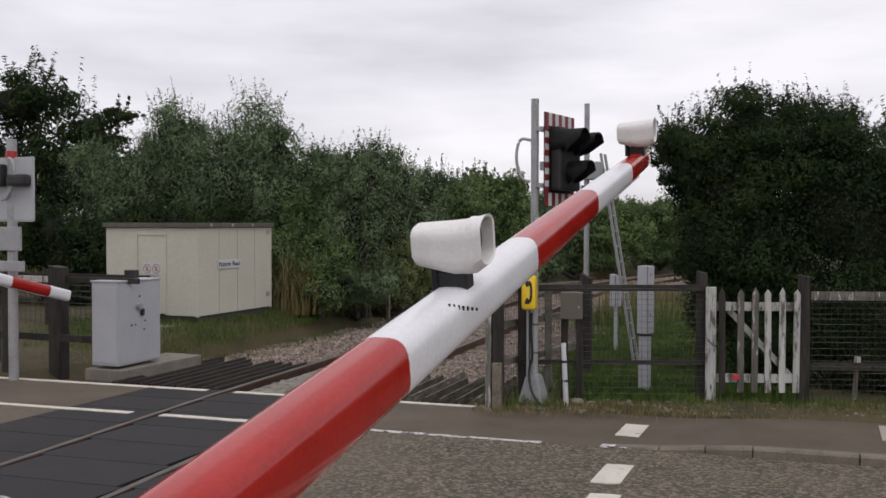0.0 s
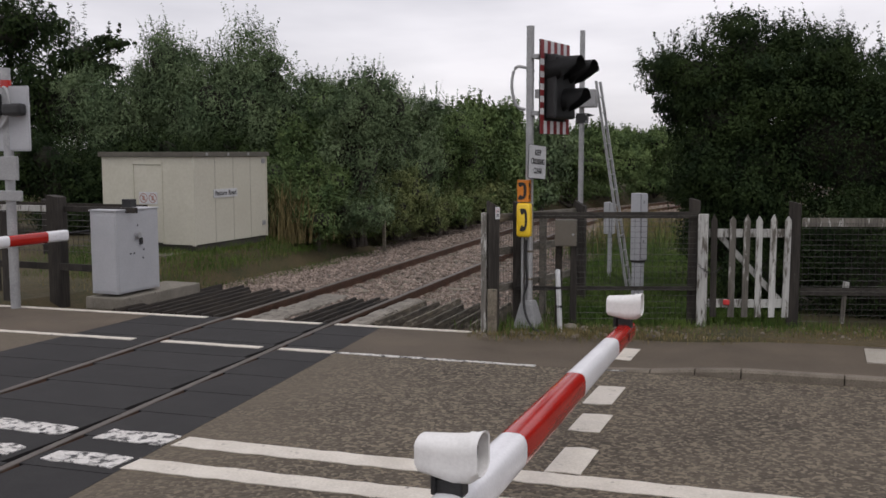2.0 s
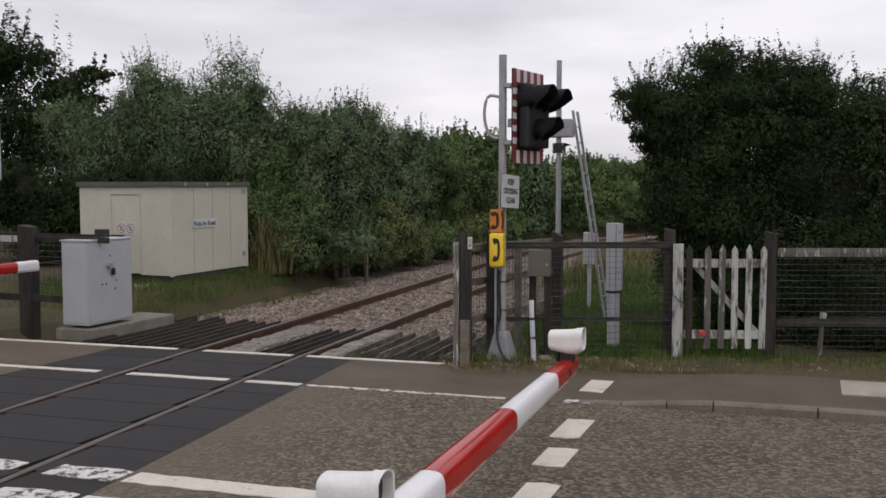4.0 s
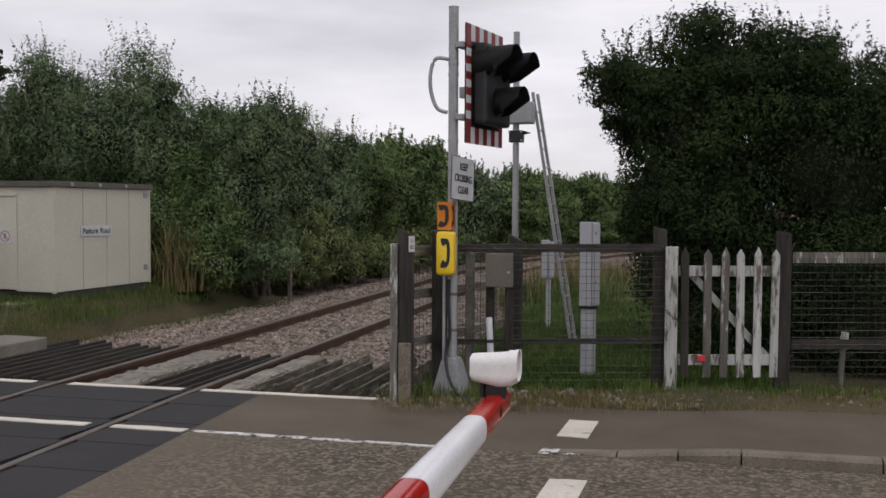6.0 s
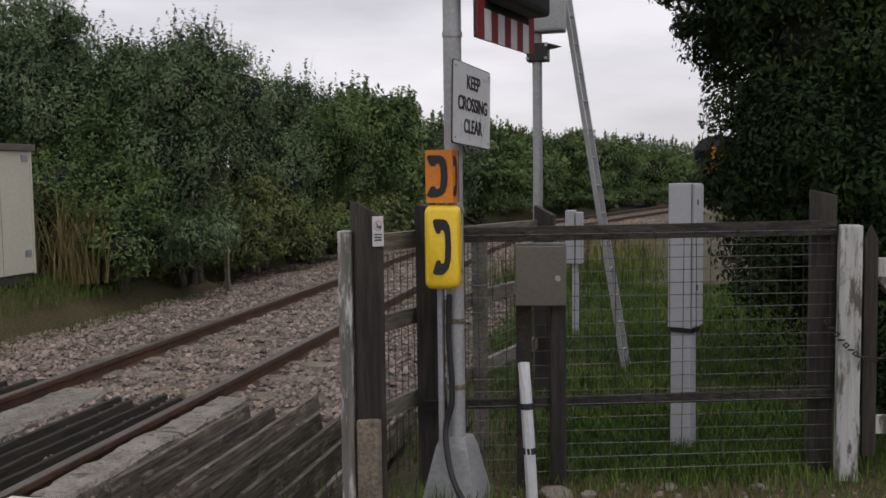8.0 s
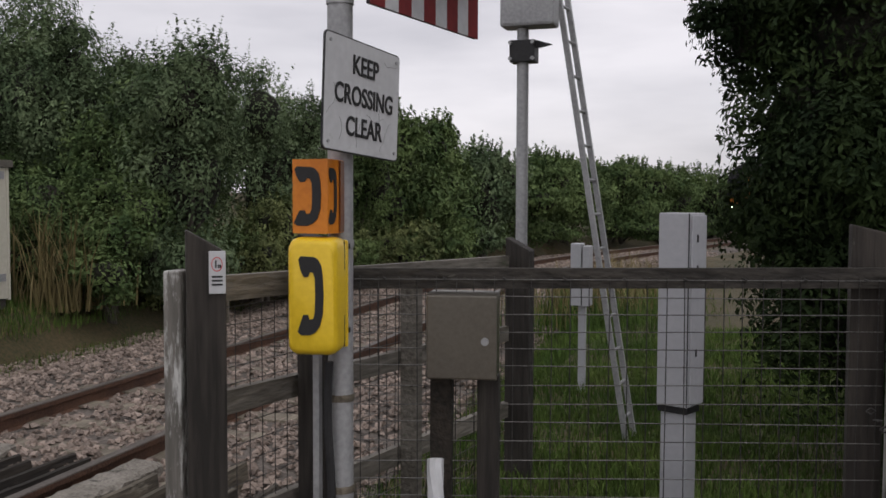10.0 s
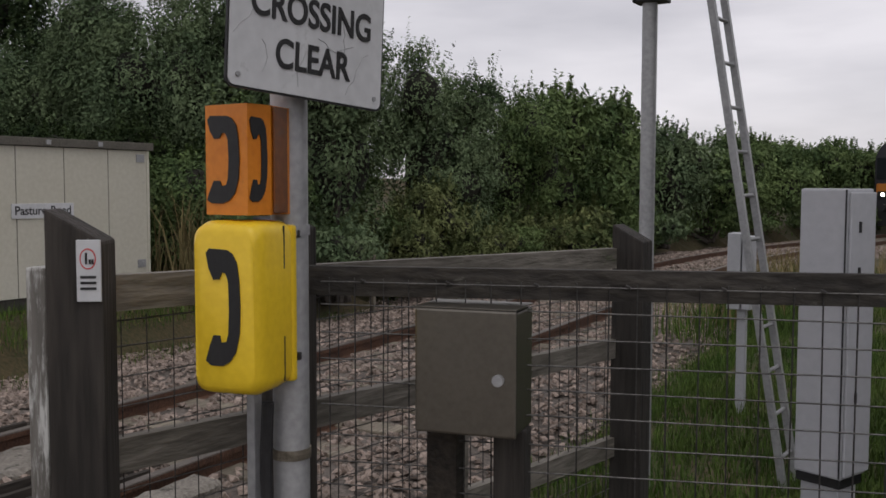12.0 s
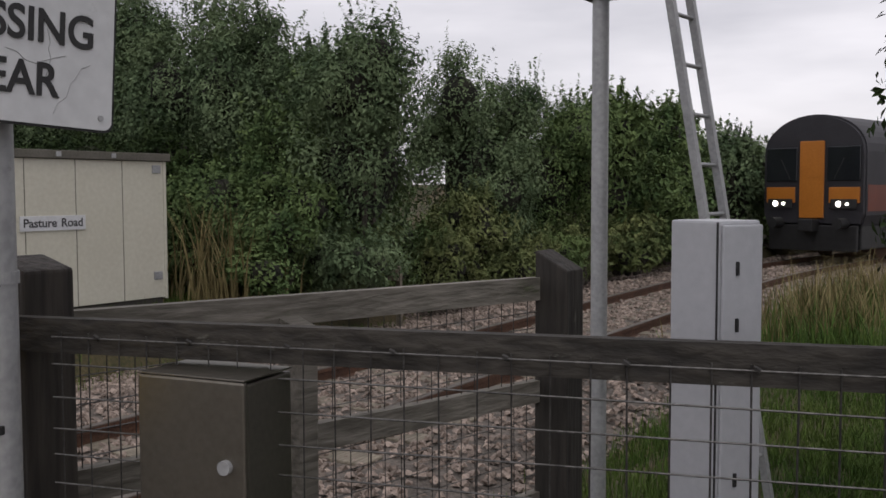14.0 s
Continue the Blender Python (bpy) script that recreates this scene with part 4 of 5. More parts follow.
def hood(y, z, r, ln):
    """A lens barrel with a long cowl, open below at the front."""
    bm = bmesh.new()
    n = 18
    rings = []
    for x, arc, rr in ((BXN, 360, r), (BXN + 0.07, 360, r), (BXN + ln * 0.55, 250, r * 1.02), (BXN + ln, 150, r * 1.04)):
        rings.append([bm.verts.new((x, y + rr * math.sin(radians(-arc / 2 + arc * k / (n - 1))), z + rr * math.cos(radians(-arc / 2 + arc * k / (n - 1))))) for k in range(n)])
    for a, b in zip(rings, rings[1:]):
        for k in range(n - 1):
            bm.faces.new((a[k], a[k + 1], b[k + 1], b[k]))
    bmesh.ops.solidify(bm, geom=bm.faces[:], thickness=0.008)
    h = part("hood", bm, BLACK, sig, "black cowl over a lens", True)
    part("lens", rod((BXN + 0.03, y, z), (BXN + 0.045, y, z), r * 0.95, n=20), LENS_DARK, h)


lamp_box = part("lamp_housing", block((BXN + 0.007, 0.11, 2.52), (BXN + 0.14, 0.71, 3.26), 0.03), BLACK, sig, "black lamp housing")
hood(0.22, 3.08, 0.15, 0.40)
hood(0.60, 3.06, 0.15, 0.42)
hood(0.40, 2.72, 0.15, 0.40)
for z in (2.55, 3.2):
    part("board_bracket", block((0.04, -0.05, z), (BXN - 0.016, 0.2, z + 0.05), 0.004), GALV, sig)
part("bracket_arm", block((0.05, 0.02, 2.75), (BXN - 0.016, 0.08, 2.85), 0.004), GALV, sig)

# instruction plate
keep = thing("instruction_sign", (SX + 0.01, SY - 0.075, 1.985), "white plate lettered KEEP CROSSING CLEAR on the signal post", "sign")
keep.matrix_world = pose(-2.936, 10.757, 2.012, 0, 3.2, 82)
plate = part("plate", flat_shape(rounded(0.48, 0.378, 0.018), 0.006), SIGN_WHITE, keep, "white plate with a black rim")
rim = prism(rounded(0.49, 0.388, 0.02), (0, 0.002, 0), (0, 0.008, 0), (1, 0, 0), (0, 0, 1))
part("rim", rim, BLACK_PAINT, plate)
for text, z in (("KEEP", 0.105), ("CROSSING", 0.0), ("CLEAR", -0.105)):
    lettering(text, 0.092, plate, pose(0.006, -0.0022, z) @ Matrix.Diagonal((0.865, 1, 1, 1)), BLACK_PAINT)
for u in (-0.215, 0.215):
    for v in (-0.165, 0.165):
        part("rivet", rod((u, -0.004, v), (u, 0.001, v), 0.006, n=10), GALV, plate)
cracks = bmesh.new()
rnd = random.Random(31)
for u, v, a, steps in ((-0.19, 0.03, -25, 7), (0.10, 0.0, -70, 6), (0.19, -0.06, 200, 8), (-0.04, -0.17, 75, 5), (0.13, 0.15, -60, 6), (0.02, -0.05, -20, 6), (-0.15, -0.08, -50, 4)):
    p = Vector((u, -0.0006, v))
    for _ in range(steps):
        a += rnd.uniform(-38, 38)
        q = p + Vector((math.cos(radians(a)), 0, math.sin(radians(a)))) * rnd.uniform(0.012, 0.028)
        if abs(q.x) > 0.232 or abs(q.z) > 0.18:
            break
        tube(cracks, p, q, 0.0009, n=4)
        p = q
tagged(part("crack", cracks, GALV, plate), "fine grey cracks in the white sheet", kind="stuff")
part("clip", block((-0.05, 0.009, -0.04), (0.05, 0.05, 0.04), 0.004), GALV, keep)

HANDSET = [(-0.30, 0.46), (-0.25, 0.5), (0.02, 0.49), (0.10, 0.46), (0.17, 0.38), (0.20, 0.24), (0.215, 0.0), (0.20, -0.22), (0.14, -0.38), (0.05, -0.46), (-0.06, -0.5), (-0.24, -0.5), (-0.32, -0.46),
           (-0.26, -0.34), (-0.20, -0.24), (-0.10, -0.24), (-0.08, -0.30), (0.0, -0.29), (0.03, -0.22), (0.045, 0.0), (0.035, 0.22), (0.0, 0.29), (-0.06, 0.30), (-0.10, 0.24), (-0.19, 0.235), (-0.26, 0.33)]


def handset(size, m, parent):
    ob = part("handset_mark", flat_shape([(u * size, v * size) for u, v in HANDSET], 0.0025), BLACK_PAINT, parent, "black telephone handset symbol")
    ob.matrix_local = m
    return ob


# orange sign box with the handset on its faces
orange = thing("telephone_sign", (SX - 0.042, SY - 0.118, 1.553), "orange three-sided telephone sign on the post", "sign", turn=15.0)
part("casing", prism([(-0.064, -0.058), (0.064, -0.103), (0.088, -0.034), (0.090, 0.07), (-0.062, 0.07)], (0, 0, 0), (0, 0, 0.25), (1, 0, 0), (0, 1, 0)), ORANGE, orange)
part("edge_panel", block((0.0912, -0.031, 0.003), (0.096, 0.040, 0.247), 0.002), DULL_ORANGE, orange, "dull dirty orange edge")
handset(0.20, pose(0.0, -0.0839, 0.126, 0, 0, -19.4) @ Matrix.Diagonal((1.0, 1, 1, 1)), orange)
handset(0.19, pose(0.0793, -0.0696, 0.126, 0, 0, 70.8) @ Matrix.Diagonal((0.55, 1, 1, 1)), orange)

# yellow telephone cover
phone = thing("telephone_box", (SX - 0.02, SY - 0.14, 1.14), "yellow rounded telephone box with a black handset mark", "telephone box")
shell = bmesh.new()
rings = []
for y, s in ((0.07, 0.98), (0.02, 1.0), (-0.055, 1.0), (-0.085, 0.955), (-0.095, 0.88)):
    rings.append([shell.verts.new((u * s, y, 0.19 + v * s)) for u, v in rounded(0.166 if y > -0.05 else 0.162, 0.375, 0.033)])
m = len(rings[0])
for a, b in zip(rings, rings[1:]):
    for k in range(m):
        shell.faces.new((a[k], a[(k + 1) % m], b[(k + 1) % m], b[k]))
shell.faces.new(rings[0]), shell.faces.new(rings[-1])
bmesh.ops.recalc_face_normals(shell, faces=shell.faces)
cover = part("cover", shell, YELLOW, phone, smooth=True)
part("back_case", block((-0.078, 0.071, 0.01), (0.084, 0.098, 0.365), 0.008), YELLOW, phone)
for z0, z1 in ((0.02, 0.12), (0.27, 0.365)):
    part("slit", block((0.0805, 0.028, z0), (0.0838, 0.033, z1), 0.001), BLACK, phone, "dark slit beside the cover")
for z in (0.055, 0.335):
    part("hinge", block((0.040, 0.099, z), (0.088, 0.112, z + 0.018), 0.003), BLACK, phone)
handset(0.25, pose(0.006, -0.0985, 0.195) @ Matrix.Diagonal((0.64, 1, 1, 1)), cover)
phone.matrix_world = phone.matrix_world @ pose(0, 0, 0, 0, 0, 13) @ Matrix.Diagonal((1.04, 1, 1.06, 1))
cable = thing("cable_duct", (SX, SY, 0), "black cable and clipped trunking down the signal post", "cable")
part("cable", hose([(-0.01, -0.075, 1.10), (-0.015, -0.078, 0.9), (0.0, -0.08, 0.6), (-0.03, -0.1, 0.42), (0.03, -0.2, 0.22), (0.14, -0.24, 0.08), (0.26, -0.2, 0.05)], 0.015), BLACK, cable, "thick black cable", True)
part("trunking", block((-0.07, -0.085, 0.35), (-0.045, -0.055, 1.14), 0.004), GALV, cable)
part("pale_conduit", hose([(0.38, 0.02, 0.02), (0.365, 0.03, 0.3), (0.34, 0.06, 0.62), (0.325, 0.1, 0.74)], 0.030), SIGN_WHITE, cable, "white conduit bound with black tape", True)
for z, x in ((0.30, 0.366), (0.52, 0.348)):
    part("tape", rod((x, 0.035 if z < 0.4 else 0.05, z), (x - 0.002, 0.037 if z < 0.4 else 0.052, z + 0.03), 0.034), BLACK, cable)

# ---- front fence ----
RAIL_Z = 1.415
fence = thing("mesh_fence", (-2.1, fence_y(-2.1), 0), "weathered timber rail fence with square wire mesh", "fence")


def fpost(x, y, w, z, base, material=POST_WOOD, name="post", slope=0.03, label=""):
    bm = bmesh.new()
    box(bm, (x - w / 2, y - w / 2, -0.25), (x + w / 2, y + w / 2, z), 0.008)
    for v in bm.verts:
        if v.co.z > z - 0.02:
            v.co.z += slope * (x - v.co.x) / w + random.Random(int(x * 1000)).uniform(-0.006, 0.006)
        v.co.x += 0.008 * noise.noise(v.co * 3)
    return wpart(name, bm, material, base, label)


for x, z in ((-3.23, 1.52), (-1.25, 1.57)):
    fpost(x, fence_y(x) + 0.08, 0.125, z, fence)
for z, h in ((RAIL_Z - 0.04, 0.075), (0.50, 0.048)):
    for x0, x1 in ((-3.24, -1.19),):
        bm = prism([(-0.02, -h / 2), (0.02, -h / 2), (0.022, h / 2 - 0.006), (0.014, h / 2), (-0.02, h / 2)], (x0, fence_y(x0) - 0.025, z), (x1, fence_y(x1) - 0.025, z + 0.01), (0, 1, 0), (0, 0, 1))
        wpart("rail", bm, RAIL_WOOD, fence)


def wire_mesh(x0, y0, x1, y1, z0, z1, base, pitch=0.07, r=0.002):
    """Square wire mesh on a straight run: dull uprights, level strands with highlights in their colour."""
    bm = bmesh.new()
    n = int(math.hypot(x1 - x0, y1 - y0) / pitch)
    for k in range(n + 1):
        t = (k + 0.3) / (n + 0.6)
        x, y = x0 + (x1 - x0) * t, y0 + (y1 - y0) * t
        o = 0.004 * math.sin(k * 2.3)
        tube(bm, (x + o, y, z0), (x - o, y, z1), r, n=4)
    k, z = 0, z1 - 0.01
    while z > z0:
        o = 0.006 * math.sin(k * 1.7)
        wpart("strand", rod((x0, y0 - 0.003, z + o), (x1, y1 - 0.003, z - o), r, n=4), HIGHLIT_ZINC, base)
        z -= pitch * (1.0 if z < z1 - 0.3 else 0.92)
        k += 1
    return wpart("wire_mesh", bm, WIRE, base, "rusting square wire mesh")


wire_mesh(-3.05, fence_y(-3.05) - 0.052, -1.2, fence_y(-1.2) - 0.052, 0.12, RAIL_Z - 0.03, fence)
for k in range(9):
    x = -2.95 + k * 0.21
    wpart("staple", rod((x, fence_y(x) - 0.052, RAIL_Z - 0.035), (x + 0.012, fence_y(x) - 0.05, RAIL_Z - 0.04), 0.005, n=6), WIRE, fence)

# two stout posts at the end of the fence
end_post = thing("gate_post", (-3.376, 10.455, 0), "old dark timber post with a slanting top", "post", turn=35.0)
bm = block((-0.066, -0.06, -0.2), (0.062, 0.06, 1.565), 0.008)
for v in bm.verts:
    if v.co.z > 1.4:
        v.co.z -= 0.07 * (v.co.x + 0.06) / 0.12
part("timber", bm, POST_WOOD, end_post)
notice = part("notice", block((0.006, -0.068, 1.358), (0.060, -0.061, 1.498), 0.002), SIGN_WHITE, end_post, "small white notice about dogs on leads")
bm = bmesh.new()
c0 = [bm.verts.new((0.032 + 0.018 * math.cos(a), -0.0690, 1.455 + 0.024 * math.sin(a))) for a in [2 * math.pi * k / 24 for k in range(24)]]
c1 = [bm.verts.new((0.032 + 0.0155 * math.cos(a), -0.0690, 1.455 + 0.021 * math.sin(a))) for a in [2 * math.pi * k / 24 for k in range(24)]]
for k in range(24):
    bm.faces.new((c0[k], c0[(k + 1) % 24], c1[(k + 1) % 24], c1[k]))
part("ring_mark", bm, RED_MARK, notice, "red ring")
for u, h in ((0.026, 0.026), (0.034, 0.011), (0.040, 0.011)):
    part("symbol_bar", block((u, -0.0696, 1.443), (u + 0.005, -0.0690, 1.443 + h)), BLACK_PAINT, notice)
for k in range(3):
    part("text_bar", block((0.015, -0.0696, 1.411 - 0.013 * k), (0.050, -0.0690, 1.417 - 0.013 * k)), BLACK_PAINT, notice)
white_post = thing("marker_post", (-3.47, 10.45, 0), "narrow post with flaking white paint", "post")
part("timber", block((-0.038, -0.05, -0.2), (0.030, 0.04, 1.43), 0.008), FLAKED, white_post)
stub = thing("timber_stub", (-3.36, 10.365, 0), "short weathered timber stub against the post", "post")
part("timber", block((-0.05, -0.02, -0.2), (0.055, 0.045, 0.55), 0.012), GREY_TIMBER, stub)

# return fence along the track
back = thing("return_fence", (-3.1, 11.6, 0), "grey timber fence running back along the track", "fence")
PA, PB = Vector((-3.40, 10.56, 0)), Vector((-3.02, 13.02, 0))
for z, h in ((1.36, 0.088), (0.96, 0.085), (0.52, 0.085)):
    bm = prism([(-0.02, -h / 2), (0.02, -h / 2), (0.02, h / 2), (-0.02, h / 2)], PA + Vector((0, 0, z)), PB + Vector((0, 0, z - 0.055)), (0.95, -0.3, 0), (0, 0, 1))
    wpart("rail", bm, BACK_RAIL_WOOD, back)
fpost(PB.x + 0.06, PB.y + 0.03, 0.14, 1.415, back, slope=0.075)
fpost((PA.x + PB.x) / 2 + 0.06, (PA.y + PB.y) / 2, 0.08, 1.30, back, BACK_RAIL_WOOD)
wire_mesh(PA.x, PA.y, PB.x, PB.y, 0.15, 1.3, back, 0.075)

# ---- wicket gate and the fence beyond ----
gate_posts = thing("gate_post", (-1.13, fence_y(-1.13) - 0.09, 0), "gate post with peeling white paint", "post")
part("timber", block((-0.055, -0.055, -0.2), (0.055, 0.055, 1.40), 0.01), WHITE_WOOD, gate_posts)
gate = thing("wicket_gate", (-0.6, fence_y(-0.6), 0), "small picket gate with peeling white paint, closed", "gate")
for z in (1.12, 0.28):
    part("gate_rail", block((-0.50, -0.02, z - 0.05), (0.42, 0.015, z + 0.05), 0.006), WHITE_WOOD, gate)
for k in range(6):
    x = -0.44 + k * 0.158 + (0.05 if k > 0 else 0)
    bm = flat_shape([(-0.036, 0.12), (0.036, 0.12), (0.036, 1.27), (0.0, 1.345 - 0.02 * (k % 2)), (-0.036, 1.27)], 0.02)
    bmesh.ops.transform(bm, matrix=pose(x, -0.043, 0, 0, 0.4 * (k % 3 - 1), 0), verts=bm.verts)
    part("picket", bm, WHITE_WOOD if k in (3, 4, 5) else (POST_WOOD if k == 0 else WORN_PALE), gate)
bm = prism([(-0.035, -0.015), (0.035, -0.015), (0.035, 0.015), (-0.035, 0.015)], (-0.38, 0.034, 1.10), (0.36, 0.034, 0.30), (0.6, 0, 0.75), (0, 1, 0))
part("brace", bm, WHITE_WOOD, gate)
gate.matrix_world = gate.matrix_world @ pose(0, 0, 0.05, 0, 0, 18)
chain = thing("chain", (-1.1, fence_y(-1.1) - 0.1, 0.8), "dark chain looped round the gate post", "chain")
bm = bmesh.new()
for k in range(15):
    t = k / 14
    c = Vector((-0.14 + 0.32 * t, -0.05 - 0.03 * math.sin(3.1 * t), 0.1 - 0.22 * math.sin(2.2 * t) + 0.05 * t))
    ring = [c + Vector((0.016 * math.cos(a), 0.010 * math.sin(a) * (k % 2), 0.012 * math.sin(a) * (1 - k % 2) + 0.002)) for a in (0, 1.57, 3.14, 4.71, 6.28)]
    for a, b in zip(ring, ring[1:]):
        tube(bm, a, b, 0.004, n=5)
part("links", bm, WIRE, chain)
right_fence = thing("mesh_fence", (1.2, fence_y(1.2), 0), "weathered timber fence with wire mesh beyond the gate", "fence")
fpost(-0.13, fence_y(-0.13) + 0.03, 0.14, 1.53, right_fence)
for x in (1.9, 3.9):
    fpost(x, fence_y(x) + 0.05, 0.12, 1.45, right_fence)
for z, h, material in ((1.30, 0.10, WORN_PALE), (0.48, 0.09, RAIL_WOOD)):
    wpart("rail", prism([(-0.02, -h / 2), (0.02, -h / 2), (0.02, h / 2), (-0.02, h / 2)], (-0.05, fence_y(-0.05) - 0.02, z), (4.2, fence_y(4.2) - 0.02, z), (0, 1, 0), (0, 0, 1)), material, right_fence)
wire_mesh(-0.05, fence_y(-0.05) - 0.045, 4.2, fence_y(4.2) - 0.045, 0.12, 1.30, right_fence)
marker = thing("marker_post", (0.42, 12.4, 0), "small leaning white-topped marker post", "post")
part("timber", rod((0.0, 0, -0.1), (0.03, 0, 0.40), 0.03, 0.028, n=8), WORN_PALE, marker)
part("cap", rod((0.03, 0, 0.40), (0.045, 0, 0.56), 0.04, 0.036, n=8), WHITE_WOOD, marker)
red = thing("litter", (-0.86, fence_y(-0.86) - 0.06, 0.33), "small scrap of red plastic on the gate", "litter")
part("scrap", block((-0.035, -0.03, -0.01), (0.04, 0.02, 0.05), 0.012), RED_MARK, red)

# ---- stainless box on timber legs ----
sbox = thing("junction_box", (-2.651, 11.0, -0.024), "brushed stainless steel box on timber legs", "box", turn=11.0)
part("body", block((-0.125, -0.03, 1.05), (0.125, 0.12, 1.345), 0.005), STEEL, sbox)
sd = part("door", block((-0.128, -0.044, 1.045), (0.128, -0.031, 1.35), 0.006), STEEL, sbox)
part("lock", rod((0.085, -0.056, 1.185), (0.085, -0.043, 1.185), 0.014, n=18), GALV, sd, "round bright lock")
part("top_lip", block((-0.127, -0.0435, 1.3505), (0.127, 0.12, 1.3535), 0.001), STEEL, sbox)
for x in (-0.085, 0.09):
    part("leg", block((x - 0.04, 0.03, -0.2), (x + 0.04, 0.10, 1.048), 0.006), DARK_TIMBER if x < 0 else POST_WOOD, sbox)

# ---- pale grey equipment case on a steel column ----
wcase = thing("location_case", (-1.962, 11.96, 0), "tall pale grey equipment case on a steel column", "cabinet", turn=-22.0)
part("case", block((-0.075, -0.07, 0.78), (0.072, 0.07, 1.615), 0.006), GREY_PAINT, wcase)
cd = part("case_door", block((0.0735, -0.066, 0.79), (0.082, 0.068, 1.605), 0.004), GREY_PAINT, wcase)
for z in (1.49, 1.36, 1.0):
    part("lock", block((0.082, -0.026, z), (0.087, -0.016, z + 0.032), 0.002), BLACK, cd)
part("seam", block((0.066, -0.0725, 0.785), (0.070, -0.0695, 1.612)), BLACK, wcase)
part("column", block((-0.065, -0.05, -0.2), (0.055, 0.05, 0.778), 0.006), GREY_PAINT, wcase, "grey steel column")
part("collar", block((-0.075, -0.06, 0.75), (0.065, 0.06, 0.7785), 0.003), BLACK, wcase)

# ---- second signal post with its ladder ----
sig2 = thing("signal_post", (-3.13, 13.75, 0.165), "grey signal post with a clamp and plates", "signal")
part("post", rod((0, 0, -0.3), (0, 0, 3.7), 0.038, n=20), GALV, sig2, smooth=True)
cl = part("clamp", block((-0.075, -0.06, 2.38), (0.09, 0.06, 2.52), 0.006), BLACK, sig2, "dark clamp plates")
for u in (-0.065, 0.08):
    for z in (2.40, 2.50):
        part("bolt", rod((u, -0.085, z), (u, -0.065, z), 0.012, n=8), GALV, cl)
part("finial", prism([(0, 0), (0.1, 0.02), (0, 0.05)], (0.09, -0.02, 2.47), (0.09, 0.02, 2.47), (1, 0, 0), (0, 0, 1)), BLACK, cl)
part("plate_box", block((-0.13, -0.10, 2.60), (0.22, 0.08, 2.86), 0.02), GALV, sig2, "pale grey box behind the signal")
ladder = thing("ladder", (-2.5, 13.3, 0), "leaning grey steel ladder against the signal post", "ladder")
LA, LB = Vector((-2.46, 14.15, 0.0)), Vector(((-2.94, 13.95, 3.15)))
side = Vector((0.008, 0.105, 0.0))
for s in (-1, 1):
    wpart("stile", prism([(-0.017, -0.022), (0.017, -0.022), (0.017, 0.022), (-0.017, 0.022)], LA + side * s * 1.1, LB + side * s, (1, 0, 0.1), (0, 1, 0)), GALV, ladder)
for k in range(1, 14):
    c = LA.lerp(LB, k / 14)
    wpart("rung", rod(c - side, c + side, 0.010, n=8), GALV, ladder)
rail_case = thing("location_case", (-3.087, 15.68, -0.115), "small pale grey lineside case on a post", "cabinet")
part("case", block((-0.09, -0.08, 0.9), (0.0, 0.08, 1.42), 0.006), GREY_PAINT, rail_case)
part("case", block((0.01, -0.08, 0.9), (0.07, 0.08, 1.40), 0.006), GREY_PAINT, rail_case)
part("post", block((-0.03, -0.03, -0.3), (0.03, 0.03, 0.9), 0.004), GREY_PAINT, rail_case)
mark_post = thing("marker_post", (-9.35, 20.3, 0.02), "small grey lineside marker on a short post", "post")
part("stem", block((-0.035, -0.03, -0.3), (0.035, 0.03, 0.62), 0.006), GREY_TIMBER, mark_post)
part("head", block((-0.17, -0.06, 0.42), (0.02, -0.031, 0.58), 0.01), GREY_TIMBER, mark_post)

# ---- far side of the road: signal seen from behind, and its fence ----
lsig = thing("crossing_signal", (-10.12, 9.95, 0), "crossing signal seen from behind on a grey post", "signal")
part("post", rod((0, 0, -0.1), (0, 0, 3.26), 0.065, n=20), GALV, lsig, smooth=True)
part("board_back", block((-0.62, -0.03, 2.15), (0.40, 0.0, 3.02), 0.03), GREY_PAINT, lsig, "grey back of the backing board")
part("lamp_back", block((-0.35, -0.17, 2.62), (-0.02, -0.031, 2.92), 0.04), BLACK, lsig)
part("lamp_back", block((0.06, -0.17, 2.62), (0.38, -0.031, 2.78), 0.04), BLACK, lsig)
part("conduit_loop", hose([(0.02, -0.07, 3.0), (0.14, -0.13, 2.96), (0.19, -0.14, 2.8), (0.14, -0.13, 2.62), (0.0, -0.09, 2.48), (-0.1, -0.08, 2.44)], 0.02), GALV, lsig, smooth=True)
part("crossarm", block((-0.8, -0.10, 1.76), (0.22, -0.05, 2.08), 0.01), GALV, lsig, "grey plate across the post")
part("crossarm", block((-0.8, -0.10, 1.48), (0.28, -0.06, 1.62), 0.01), GALV, lsig)
part("collar", rod((0, 0, 3.0), (0, 0, 3.1), 0.075), BOOM_RED, lsig)
lfence = thing("rail_fence", (-10.6, 10.9, 0), "dark timber post fence with a white top rail", "fence")
fpost(-10.28, 10.95, 0.2, 1.5, lfence)
fpost(-11.6, 10.95, 0.2, 1.4, lfence)
fpost(-10.75, 10.5, 0.16, 1.3, lfence)
wpart("rail", block((-13.0, 10.86, 1.27), (-10.38, 10.9, 1.36), 0.005), WHITE_WOOD, lfence)
wpart("rail", block((-13.0, 10.86, 0.42), (-9.6, 10.9, 0.52), 0.005), POST_WOOD, lfence)
wpart("rail", block((-10.2, 11.0, 1.27), (-8.9, 11.05, 1.35), 0.005), POST_WOOD, lfence)
lf2 = thing("rail_fence", (-12.3, 14.0, 0), "dark wire and rail fence beside the hut", "fence")
